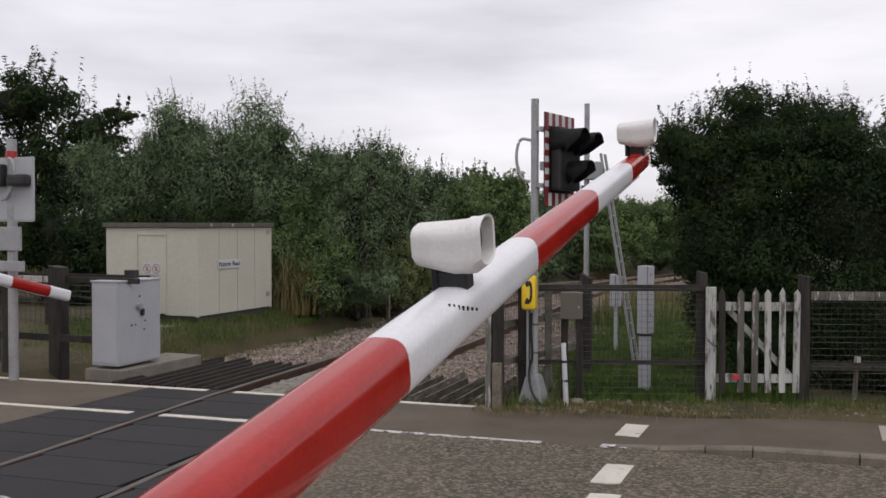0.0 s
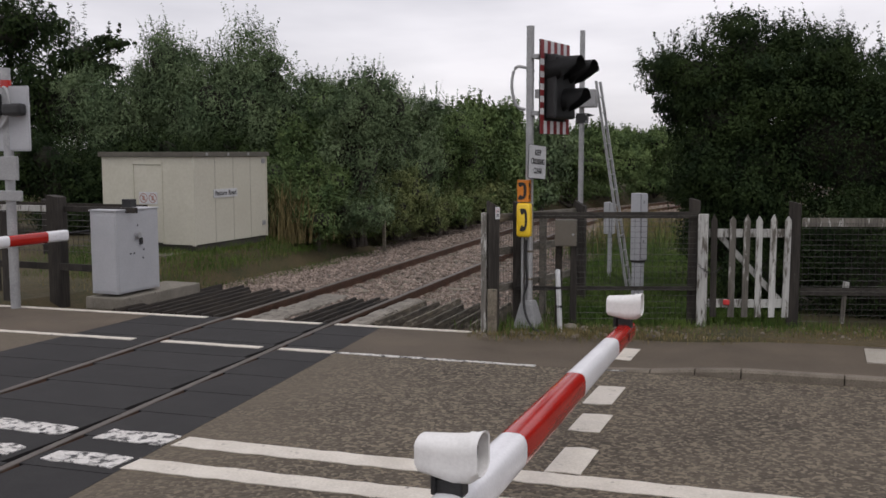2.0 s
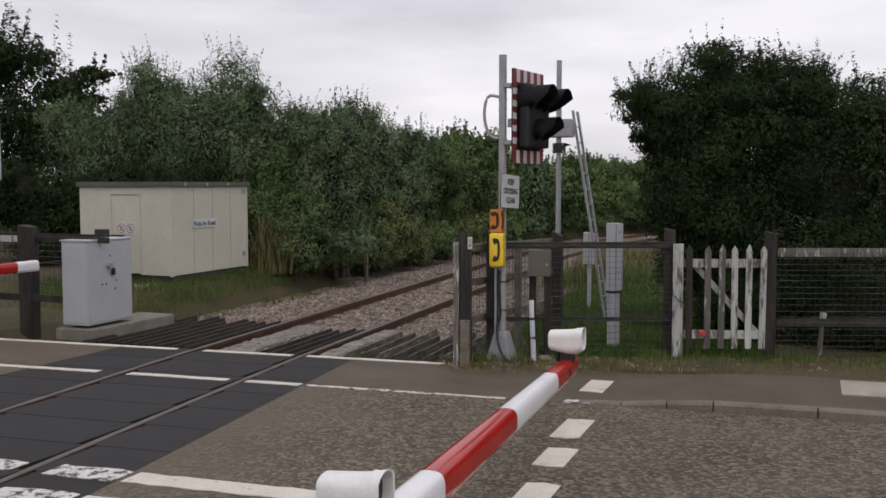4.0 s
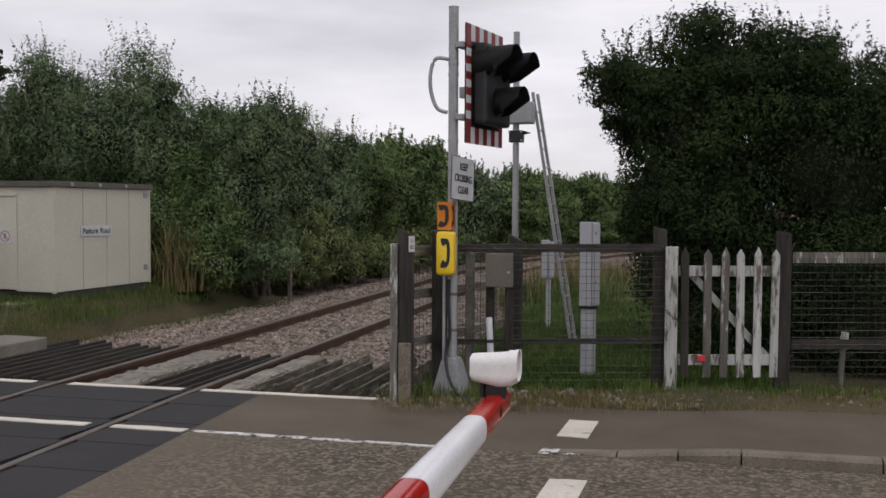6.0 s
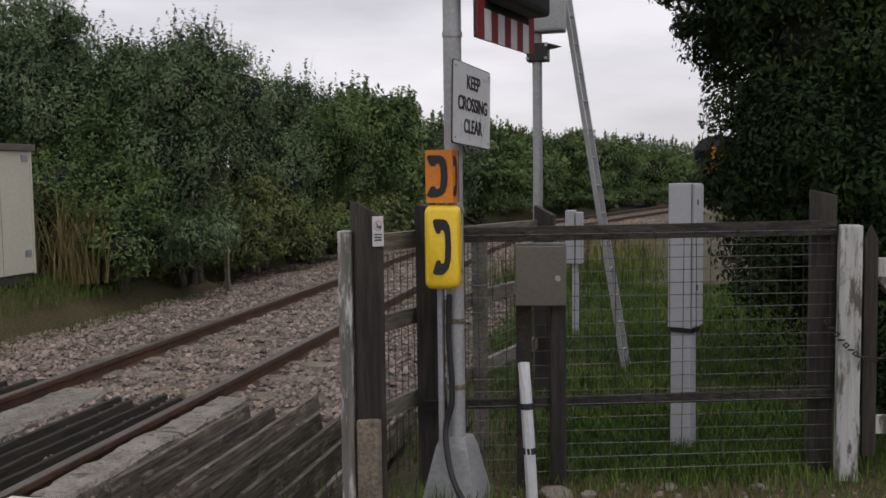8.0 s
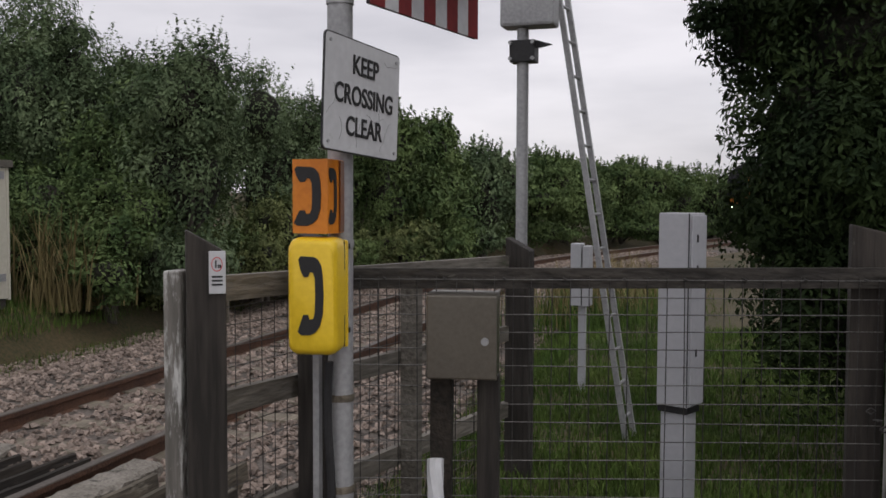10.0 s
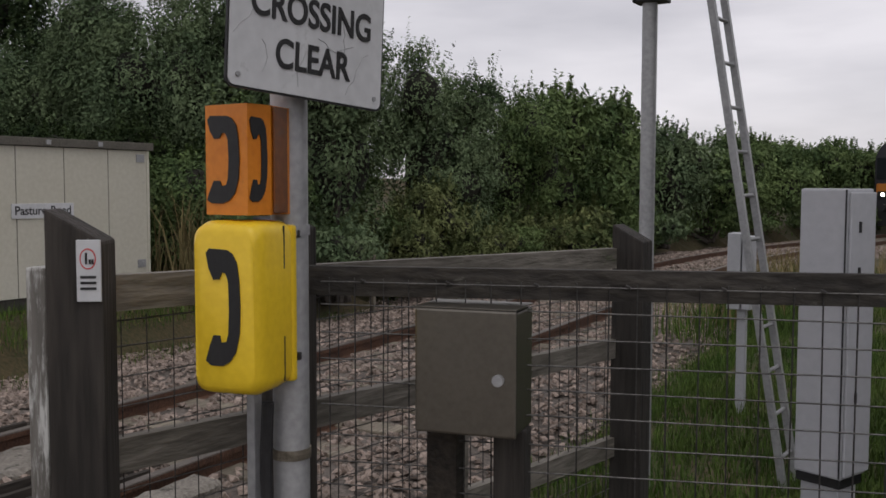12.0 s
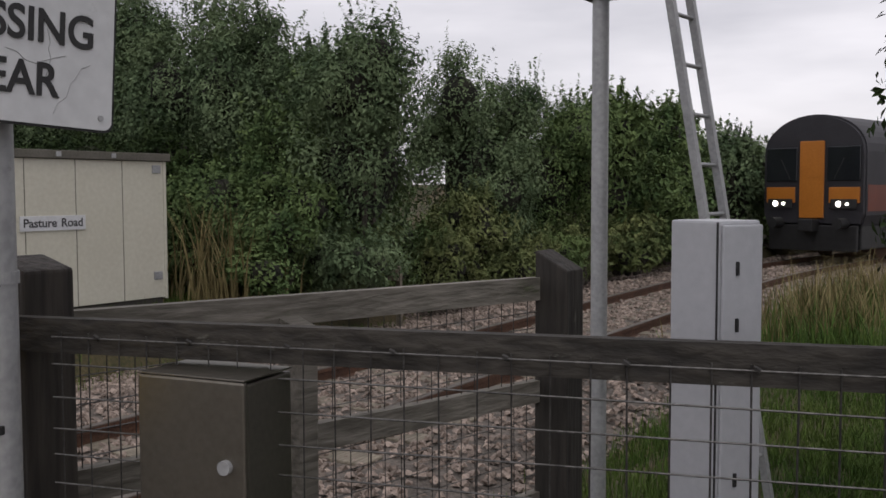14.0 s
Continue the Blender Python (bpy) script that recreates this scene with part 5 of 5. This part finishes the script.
for x in (-15.5, -13.6, -11.7):
    fpost(x, 14.2, 0.12, 1.25, lf2)
wpart("rail", block((-16, 14.12, 1.1), (-11.2, 14.16, 1.19), 0.005), DARK_TIMBER, lf2)
wire_mesh(-15.8, 14.1, -11.4, 14.1, 0.1, 1.1, lf2, 0.12, 0.005)

# ---- trespass guards ----
ridge_set("dark timber anti-trespass ridges beside the rail", [-2.75 + 0.2 * k for k in range(10)], 10.55, 13.2, DARK_TIMBER, -0.015, -0.02)
ridge_set("dark timber anti-trespass ridges between the rails", [-0.02 + 0.165 * k for k in range(4)], 10.55, 13.0, DARK_TIMBER, -0.01, -0.02)
ridge_set("grey weathered anti-trespass ridges beside the fence", [1.20 + 0.2 * k for k in range(7)], 10.72, 12.8, RIDGE_WOOD, 0.03, -0.01)
slab_thing = thing("concrete_strip", (track_x(11.5) - 0.42, 11.6, 0), "pale concrete strip between the rails", "slab")
def worn_slab(x0, x1, y0, y1, z, seed):
    """A long concrete slab with crumbled edges and an uneven top."""
    bm = bmesh.new()
    rings, n = [], 14
    for k in range(n + 1):
        y = y0 + (y1 - y0) * k / n
        w = [0.035 * noise.noise((seed, k * 0.9, q * 5.1)) for q in range(4)]
        c = track_x(y)
        rings.append([bm.verts.new(p) for p in ((c + x0 + w[0], y, -0.22), (c + x1 + w[1], y, -0.22), (c + x1 + w[1] * 1.3, y, z - 0.02 + w[2]), (c + x1 - 0.03, y, z + w[2] * 0.4), (c + x0 + 0.03, y, z + w[3] * 0.5), (c + x0 + w[0], y, z - 0.015 + w[3]))])
    for a, b in zip(rings, rings[1:]):
        for i in range(6):
            bm.faces.new((a[i], a[(i + 1) % 6], b[(i + 1) % 6], b[i]))
    bm.faces.new(rings[0]), bm.faces.new(rings[-1][::-1])
    bmesh.ops.recalc_face_normals(bm, faces=bm.faces)
    return bm


for k, (y0, y1) in enumerate(((10.5, 11.62), (11.65, 13.05))):
    wpart("slab", worn_slab(-0.64, -0.2, y0, y1, -0.055 - 0.015 * k, 3.3 + k), WORN_CONCRETE, slab_thing)
flank = thing("concrete_strip", (track_x(11.5) + 0.9, 11.6, 0), "pale concrete strip beside the rail", "slab")
for k, (y0, y1) in enumerate(((10.55, 11.9), (11.93, 12.95))):
    wpart("slab", worn_slab(0.82, 1.08, y0, y1, -0.03 - 0.012 * k, 8.1 + k), WORN_CONCRETE, flank)

# ---- train ----
train = thing("train", (track_x(60), 60, 0), "diesel train with a dark front, orange door and two headlights", "train")
TW, TH = 1.36, 3.72


def car_profile(w, z0, z1, h):
    return [(-w * 0.94, z0), (w * 0.94, z0), (w, z0 + 0.25), (w, h - 0.95)] + [(w * math.cos(a), h - 0.95 + 0.95 * math.sin(a) ** 0.9) for a in [math.pi * k / 18 for k in range(1, 18)]] + [(-w, h - 0.95), (-w, z0 + 0.25)]


part("body", prism(car_profile(TW, 0.95, 0, TH), (0, 0.12, 0), (0, 20, 0), (1, 0, 0), (0, 0, 1)), TRAIN_GREY, train)
part("nose", prism(car_profile(TW * 0.985, 1.0, 0, TH - 0.05), (0, 0.0, 0), (0, 0.119, 0), (1, 0, 0), (0, 0, 1)), TRAIN_GREY, train)
tdoor = part("front_door", block((-0.33, -0.05, 1.12), (0.33, -0.003, 3.05), 0.02), TRAIN_ORANGE, train, "orange gangway door")
part("pane", block((-0.2, -0.058, 2.15), (0.2, -0.051, 2.8), 0.003), TRAIN_ORANGE, tdoor)
for s in (-1, 1):
    wdw = part("window", block((s * 0.84 - 0.43, -0.03, 2.05), (s * 0.84 + 0.43, -0.003, 2.9), 0.02), TRAIN_GLASS, train, "dark cab window")
    part("wiper", rod((s * 0.6, -0.035, 2.1), (s * 0.85, -0.038, 2.6), 0.012, n=6), BLACK, wdw)
    pan = part("corner_panel", block((s * 0.86 - 0.40, -0.035, 1.50), (s * 0.86 + 0.40, -0.003, 1.90), 0.03), TRAIN_ORANGE, train, "orange front panel")
    clu = part("lamp_cluster", block((s * 0.86 - 0.34, -0.055, 1.36), (s * 0.86 + 0.34, -0.036, 1.60), 0.02), BLACK, train)
    for q in (-0.13, 0.10):
        part("headlight", rod((s * 0.86 + q, -0.075, 1.48), (s * 0.86 + q, -0.056, 1.48), 0.062 if q < 0 else 0.035, n=16), HEADLIGHT, clu, "bright headlight")
    part("buffer", rod((s * 0.88, -0.4, 1.0), (s * 0.88, 0.1, 1.0), 0.13, n=14), BLACK, train)
part("underframe", block((-1.25, 0.15, 0.35), (1.25, 19.8, 0.949), 0.03), BLACK, train)
part("coupler", block((-0.2, -0.35, 0.8), (0.2, 0.14, 1.1), 0.03), BLACK, train)
part("lower_skirt", block((-1.2, 0.0, 0.3), (1.2, 0.1, 0.949), 0.03), BLACK, train)
for k in range(4):
    yy = (2.2, 4.6, 15.4, 17.8)[k]
    for s in (-0.75, 0.75):
        part("wheel", rod((s - 0.06, yy, 0.43), (s + 0.06, yy, 0.43), 0.42, n=20), RAIL_SIDE, train)
for k in range(9):
    for s in (-1, 1):
        part("side_window", block((s * TW - 0.012, 2.6 + k * 1.85, 2.0), (s * TW + 0.012, 3.9 + k * 1.85, 2.75), 0.004), TRAIN_GLASS, train)
for s in (-1, 1):
    part("side_stripe", block((s * TW - 0.006, 0.2, 1.3), (s * TW + 0.006, 20, 1.95)), TRAIN_RED, train)

# a narrow, low-roofed unit
for ob in train.children_recursive:
    ob.data.transform(Matrix.Diagonal((0.88, 1, 0.92, 1)))

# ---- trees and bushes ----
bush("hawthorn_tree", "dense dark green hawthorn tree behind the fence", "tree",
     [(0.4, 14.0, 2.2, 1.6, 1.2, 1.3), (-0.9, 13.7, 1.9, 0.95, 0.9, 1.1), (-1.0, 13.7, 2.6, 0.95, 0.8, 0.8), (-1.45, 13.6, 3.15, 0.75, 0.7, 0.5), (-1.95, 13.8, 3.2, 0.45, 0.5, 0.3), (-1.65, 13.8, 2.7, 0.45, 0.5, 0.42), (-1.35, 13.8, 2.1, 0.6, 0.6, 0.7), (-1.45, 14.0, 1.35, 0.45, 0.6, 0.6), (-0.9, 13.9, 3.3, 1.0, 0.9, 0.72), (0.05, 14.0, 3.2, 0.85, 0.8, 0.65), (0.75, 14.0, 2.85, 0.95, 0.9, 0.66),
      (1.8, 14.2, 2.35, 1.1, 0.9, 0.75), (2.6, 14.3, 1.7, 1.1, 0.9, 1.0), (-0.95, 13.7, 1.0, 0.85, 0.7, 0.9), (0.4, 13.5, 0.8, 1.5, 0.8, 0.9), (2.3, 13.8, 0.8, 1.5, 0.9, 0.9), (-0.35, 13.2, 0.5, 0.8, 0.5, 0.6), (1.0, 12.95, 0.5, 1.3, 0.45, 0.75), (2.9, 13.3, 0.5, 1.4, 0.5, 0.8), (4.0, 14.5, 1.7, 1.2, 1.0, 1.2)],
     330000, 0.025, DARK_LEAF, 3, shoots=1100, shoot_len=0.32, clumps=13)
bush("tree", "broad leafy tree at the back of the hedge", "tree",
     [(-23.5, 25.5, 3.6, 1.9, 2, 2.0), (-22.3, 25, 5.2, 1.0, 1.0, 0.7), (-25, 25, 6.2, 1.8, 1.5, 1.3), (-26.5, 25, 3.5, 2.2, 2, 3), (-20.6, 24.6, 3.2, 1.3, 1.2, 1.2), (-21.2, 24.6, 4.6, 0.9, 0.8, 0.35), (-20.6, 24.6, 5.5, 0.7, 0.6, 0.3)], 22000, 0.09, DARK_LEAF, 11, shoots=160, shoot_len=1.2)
HEDGE = "bushes of the hedge"
def hedge_bush(x, y, z, rx, h, seed, kind):
    rnd = random.Random(seed)
    bl = [(x, y, h * 0.42, rx, rx * 0.85, h * 0.48)]
    for k in range(6):
        a = rnd.uniform(0, 6.28)
        rr = rnd.uniform(0.35, 0.6) * rx
        bl.append((x + rr * math.cos(a) * 1.2, y + rr * math.sin(a), h * rnd.uniform(0.3, 0.78), rx * rnd.uniform(0.35, 0.6), rx * rnd.uniform(0.35, 0.6), h * rnd.uniform(0.16, 0.26)))
    for k in range(3):    # skirt that hides the stems
        bl.append((x + rnd.uniform(-0.7, 0.7) * rx, y - rnd.uniform(0.3, 0.8) * rx, 0.3, rx * rnd.uniform(0.4, 0.6), rx * 0.45, rnd.uniform(0.3, 0.5)))
    lab = "low yellow-green bramble at the foot of the hedge" if kind is BRAMBLE else "tall silvery-green willow scrub in the hedge" if kind is WILLOW else "dense green scrub of the hedge"
    n = int((17000 if y < 27 else 7000) * rx * h / 2.2)
    bush("scrub_bush", lab, "bush", [(a, b, c + z, d, e, f) for a, b, c, d, e, f in bl], n, 0.037 if y < 27 else 0.07, kind, seed, shoots=int(150 * rx), shoot_len=0.22 + 0.07 * h, group=HEDGE)


rows = [(-19.5, 23.5, 0.4, 1.9, 4.9, WILLOW), (-17.2, 24.0, 0.5, 1.9, 5.5, WILLOW), (-15.4, 23.6, 0.5, 1.8, 5.85, WILLOW), (-13.8, 23.8, 0.5, 1.6, 4.65, WILLOW), (-12.6, 23.6, 0.4, 1.5, 4.05, LEAF), (-11.6, 23.2, 0.2, 1.4, 4.2, WILLOW),
        (-10.9, 22.0, 0.1, 0.9, 1.9, LEAF), (-12.0, 21.6, 0.1, 1.0, 1.9, LEAF), (-10.8, 24.5, 0.3, 1.3, 3.8, WILLOW), (-10.6, 26.5, 0.2, 1.4, 3.9, LEAF), (-10.5, 29.0, 0.2, 1.5, 3.85, LEAF), (-10.3, 32.0, 0.2, 1.6, 3.6, LEAF),
        (-10.0, 35.5, 0.2, 1.7, 3.35, WILLOW), (-9.6, 39.0, 0.2, 1.9, 3.2, LEAF), (-9.0, 43.0, 0.2, 2.1, 3.3, LEAF), (-7.6, 47.5, 0.2, 2.2, 3.3, LEAF), (-6.2, 52.0, 0.2, 2.4, 3.3, LEAF), (-4.6, 57.0, 0.2, 2.5, 3.3, LEAF), (-2.6, 63.0, 0.2, 2.7, 3.3, LEAF),
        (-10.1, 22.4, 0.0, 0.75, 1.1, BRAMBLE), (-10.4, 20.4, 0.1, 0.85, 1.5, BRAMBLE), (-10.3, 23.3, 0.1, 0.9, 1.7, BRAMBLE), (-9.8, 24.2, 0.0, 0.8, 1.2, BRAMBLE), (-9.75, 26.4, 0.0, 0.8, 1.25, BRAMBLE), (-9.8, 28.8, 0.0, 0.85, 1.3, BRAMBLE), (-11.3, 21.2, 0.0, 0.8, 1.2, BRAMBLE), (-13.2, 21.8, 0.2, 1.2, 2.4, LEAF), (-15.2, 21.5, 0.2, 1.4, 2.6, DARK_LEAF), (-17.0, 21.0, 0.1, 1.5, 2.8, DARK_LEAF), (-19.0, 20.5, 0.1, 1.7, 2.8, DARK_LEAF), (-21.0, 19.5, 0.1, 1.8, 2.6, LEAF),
        (6.5, 45, 0.0, 2.2, 2.2, LEAF), (3.0, 40, 0.0, 1.6, 1.4, LEAF), (10, 60, 0, 4, 4, LEAF)]
for k, (x, y, z, rx, h, kind) in enumerate(rows):
    if x < -11.5 and y < 24.6:    # the scrub round the hut stands closer, on the bank
        x, y, z, rx, h = 0.3 + (x - 0.3) * 0.88, y * 0.88, 0.25 + z * 0.88, rx * 0.88, h * 0.88
    hedge_bush(x, y, z, rx, h, 100 + k, kind)
rng = random.Random(8)
verge = [(rng.uniform(-13.5, -9.6), rng.uniform(13.2, 20.8), 0.02, rng.uniform(0.4, 1.0)) for _ in range(620)]
verge = [(x, y, ground_z(x, y), k) for x, y, _, k in verge]
verge += [(x, y, ground_z(x, y), rng.uniform(0.3, 1.0)) for x, y in [(track_x(q) - rng.uniform(3.5, 6.2), q) for q in [rng.uniform(12.6, 23) for _ in range(1100)]]]
tufts("verge_grass", "short green grass on the verge by the hut", verge, 30, 0.17, GRASS, 4, 0.2)
straw = [(x, y, ground_z(x, y), rng.uniform(0.4, 1.0)) for x, y in [(track_x(q) - rng.uniform(3.0, 5.2), q) for q in [rng.uniform(11.6, 18) for _ in range(420)]]]
tufts("verge_straw", "thin dry grass at the edge of the ballast", straw, 14, 0.12, DRY_GRASS, 15, 0.2)
field = [(rng.uniform(-2.6, -0.2), rng.uniform(11.7, 20), 0.02, rng.uniform(0.5, 1.1)) for _ in range(900)]
field += [(track_x(y) + rng.uniform(2.75, 4.4), y, -0.06, rng.uniform(0.5, 1.2)) for y in [rng.uniform(11.6, 24) for _ in range(330)]]
field += [(-3.15 - (y - 15.4) * 0.26 + rng.uniform(-0.55, 1.3), y, 0.0, rng.uniform(0.35, 1.1)) for y in [rng.uniform(12.6, 22) for _ in range(420)]]
field += [(x, fence_y(x) + rng.uniform(0.05, 1.3), 0.05, rng.uniform(0.4, 1.0)) for x in [rng.uniform(-2.75, -0.9) for _ in range(300)]]
field += [(track_x(y) + rng.uniform(2.3, 3.1), y, 0.0, rng.uniform(0.3, 0.9)) for y in [rng.uniform(12.8, 24) for _ in range(380)]]
field = [(x, y, ground_z(x, y), k) for x, y, _, k in field]
tufts("field_grass", "bright green grass behind the fence", field, 70, 0.115, GRASS, 5)
strip = [(x, fence_y(x) + rng.uniform(-0.7, 0.1), 0.06, rng.uniform(0.3, 1.0)) for x in [rng.uniform(-3.7, 4.0) for _ in range(130)]]
tufts("strip_grass", "thin grass and weeds under the fence", strip, 22, 0.15, GRASS, 6)
dry = [(x, fence_y(x) + rng.uniform(-0.82, -0.1), 0.06, rng.uniform(0.3, 0.9)) for x in [rng.uniform(-3.4, 4.0) for _ in range(1300)]]
tufts("dry_clippings", "dry straw-coloured clippings under the fence", dry, 18, 0.075, DRY_GRASS, 7)
stalks = [(rng.uniform(-11.1, -10.3), rng.uniform(17.8, 18.6), 0.2, rng.uniform(0.6, 1.1)) for _ in range(44)]
tufts("dry_stalks", "tall dry brown stalks in front of the hedge", stalks, 9, 1.35, DRY_GRASS, 9, 0.2)
reeds = [(rng.uniform(-4.9, -3.0), rng.uniform(20.6, 27), -0.05, rng.uniform(0.5, 1.15)) for _ in range(110)]
green = [(rng.uniform(-4.7, -2.8), rng.uniform(19.5, 25), -0.05, rng.uniform(0.5, 1.1)) for _ in range(110)]
tufts("tall_grass", "tall green grass beside the track", green, 30, 0.55, GRASS, 14, 0.25)
tufts("tall_grass", "tall pale grass beside the track", reeds, 26, 0.7, DRY_GRASS, 10, 0.25)

weeds = [(x + rng.uniform(-0.16, 0.16), y + rng.uniform(-0.1, 0.1), 0.05, rng.uniform(0.7, 1.2)) for x, y in ((-3.45, 10.5), (-3.3, 10.55), (-2.9, 10.6), (-1.2, 11.4), (0.2, 11.8), (1.0, 12.0), (2.2, 12.4), (-2.98, 10.66), (-3.0, 10.6)) for _ in range(2)]
tufts("weeds", "leafy weeds at the foot of the posts", weeds, 26, 0.15, GRASS, 12, 0.06)
rng2 = np.random.default_rng(21)
vs, fs = [], []
for k in range(300):
    x = rng2.uniform(-3.6, 4.0)
    y = fence_y(x) - 0.1 - 0.8 * rng2.random()
    s = 0.012 * rng2.uniform(0.5, 2.2) * (1.9 if rng2.random() < 0.03 else 1)
    o = len(vs)
    j = rng2.uniform(0.6, 1.3, 8)
    vs += [(x - s * j[0], y - s * 0.7, 0.05), (x + s * j[1], y - s * 0.6, 0.05), (x + s * 0.9, y + s * j[2], 0.05), (x - s * 0.7, y + s * j[3], 0.05)]
    vs += [(x - s * 0.6 * j[4], y - s * 0.4, 0.06 + s * 0.7), (x + s * 0.5, y - s * 0.4 * j[5], 0.06 + s * 0.55), (x + s * 0.5 * j[6], y + s * 0.6, 0.06 + s * 0.7), (x - s * 0.4, y + s * 0.5 * j[7], 0.06 + s * 0.8)]
    fs += [(o + a, o + (a + 1) % 4, o + 4 + (a + 1) % 4, o + 4 + a) for a in range(4)] + [(o + 4, o + 5, o + 6, o + 7)]
me = bpy.data.meshes.new("verge_gravel")
me.from_pydata(vs, [], fs)
me.materials.append(VERGE_STONE)
tagged(new("verge_gravel", me), "scattered gravel and broken stone on the verge", "gravel", kind="stuff")

# pale stones by the foot of the posts
for k, (x, y, r) in enumerate(((-2.56, 10.95, 0.075), (-2.41, 11.0, 0.045), (-2.02, 11.2, 0.04), (-1.55, 11.3, 0.035))):
    st = thing("stone", (x, y, 0.05), "pale broken stone lying on the verge", "stone")
    bm = bmesh.new()
    bmesh.ops.create_icosphere(bm, subdivisions=2, radius=r, matrix=pose(0, 0, r * 0.2, 0, 0, 40 * k) @ Matrix.Diagonal((1.25, 0.9, 0.55, 1)))
    for v in bm.verts:
        v.co += v.co.normalized() * r * 0.5 * noise.noise(v.co / r * 0.9 + Vector((k * 7, 0, 0)))
    part("rock", bm, CONCRETE, st)

# ---- rubber crossing panels, piece by piece ----
crossing = thing("crossing_surface", (-6.2, 6.5, 0), "dark rubber level crossing panels", "crossing", kind="structure")
bmx = band(RX0, -3.2, -4.0, 10.5, -0.2, -0.165)
wpart("bedding", band(RX0, -4.9, -4.0, 10.5, -0.164, -0.05), BLACK, crossing)
wpart("bedding", bmx, BLACK, crossing)
pitch = 0.71
for k in range(22):
    v0 = 10.5 - (k + 1) * pitch
    yc = road_y(-6, v0 + pitch / 2)
    cx = track_x(yc)
    for x0, x1 in ((RX0, cx - 0.753 - 0.045), (cx - 0.753 + 0.085, cx + 0.753 - 0.085), ):
        ob = part("panel", band(x0 + 0.002, x1 - 0.002, v0 + 0.006, v0 + pitch - 0.006, -0.049, 0.0), RUBBER, crossing)
        in_parent(ob, crossing)
    ra = cx + 0.753 + 0.047
    bm = bmesh.new()
    pts = [(ra, v0 + 0.006), (edge_x(road_y(-4.6, v0)) - 0.004, v0 + 0.006), (edge_x(road_y(-4.6, v0 + pitch)) - 0.004, v0 + pitch - 0.006), (ra, v0 + pitch - 0.006)]
    lo, hi = [bm.verts.new((x, road_y(x, v), -0.049)) for x, v in pts], [bm.verts.new((x, road_y(x, v), 0.0)) for x, v in pts]
    for i in range(4):
        bm.faces.new((lo[i], lo[(i + 1) % 4], hi[(i + 1) % 4], hi[i]))
    bm.faces.new(lo[::-1]), bm.faces.new(hi)
    bmesh.ops.recalc_face_normals(bm, faces=bm.faces)
    in_parent(part("panel", bm, RUBBER, crossing), crossing)


def motions():
    """What moves: both booms come down, the train comes up the line."""
    fall = [(0.0, 11.6), (0.5, 8.0), (1.0, 5.75), (1.5, 3.3), (2.0, 1.1), (2.4, 0.8), (2.9, 0.9), (14.0, 0.9)]
    sway = lambda t: float(np.interp(t, (0.0, 2.0, 2.5, 3.5, 6.0, 7.0, 7.6), (0.3, 0.3, 0.7, 0.75, 2.9, 4.2, 4.6)))
    times = sorted({t for t, _ in fall} | {3.5, 4.3, 5.2, 6.0, 6.5, 7.0, 7.6})
    walk(near_barrier, [(t, pose(-1.35 + 0.12 * max(0.0, min(1.0, (2.4 - t) / 0.9)), -3.15, 0.40, float(np.interp(t, [a for a, _ in fall], [b for _, b in fall])), 0, sway(t))) for t in times])
    walk(far_barrier, [(t, pose(-9.72, 11.1, 0.98, a, 0, 180)) for t, a in ((0.0, 14.0), (0.5, 10.0), (1.0, 6.0), (1.5, 2.0), (2.0, 0.0), (14.0, 0.0))])
    run = []
    for t, y in ((0.0, 76.0), (3.0, 70.0), (6.0, 63.5), (8.0, 59.0), (9.0, 56.8), (10.0, 54.2), (10.5, 52.2), (11.0, 50.0), (11.5, 47.9), (12.0, 45.5), (12.5, 42.8), (13.0, 41.8), (13.5, 38.0), (14.0, 32.9)):
        turn = -math.degrees(math.atan((track_x(y + 10) - track_x(y)) / 10))
        run.append((t, pose(track_x(y), y, 0.0, 0, 0, turn)))
    walk(train, run)


motions()
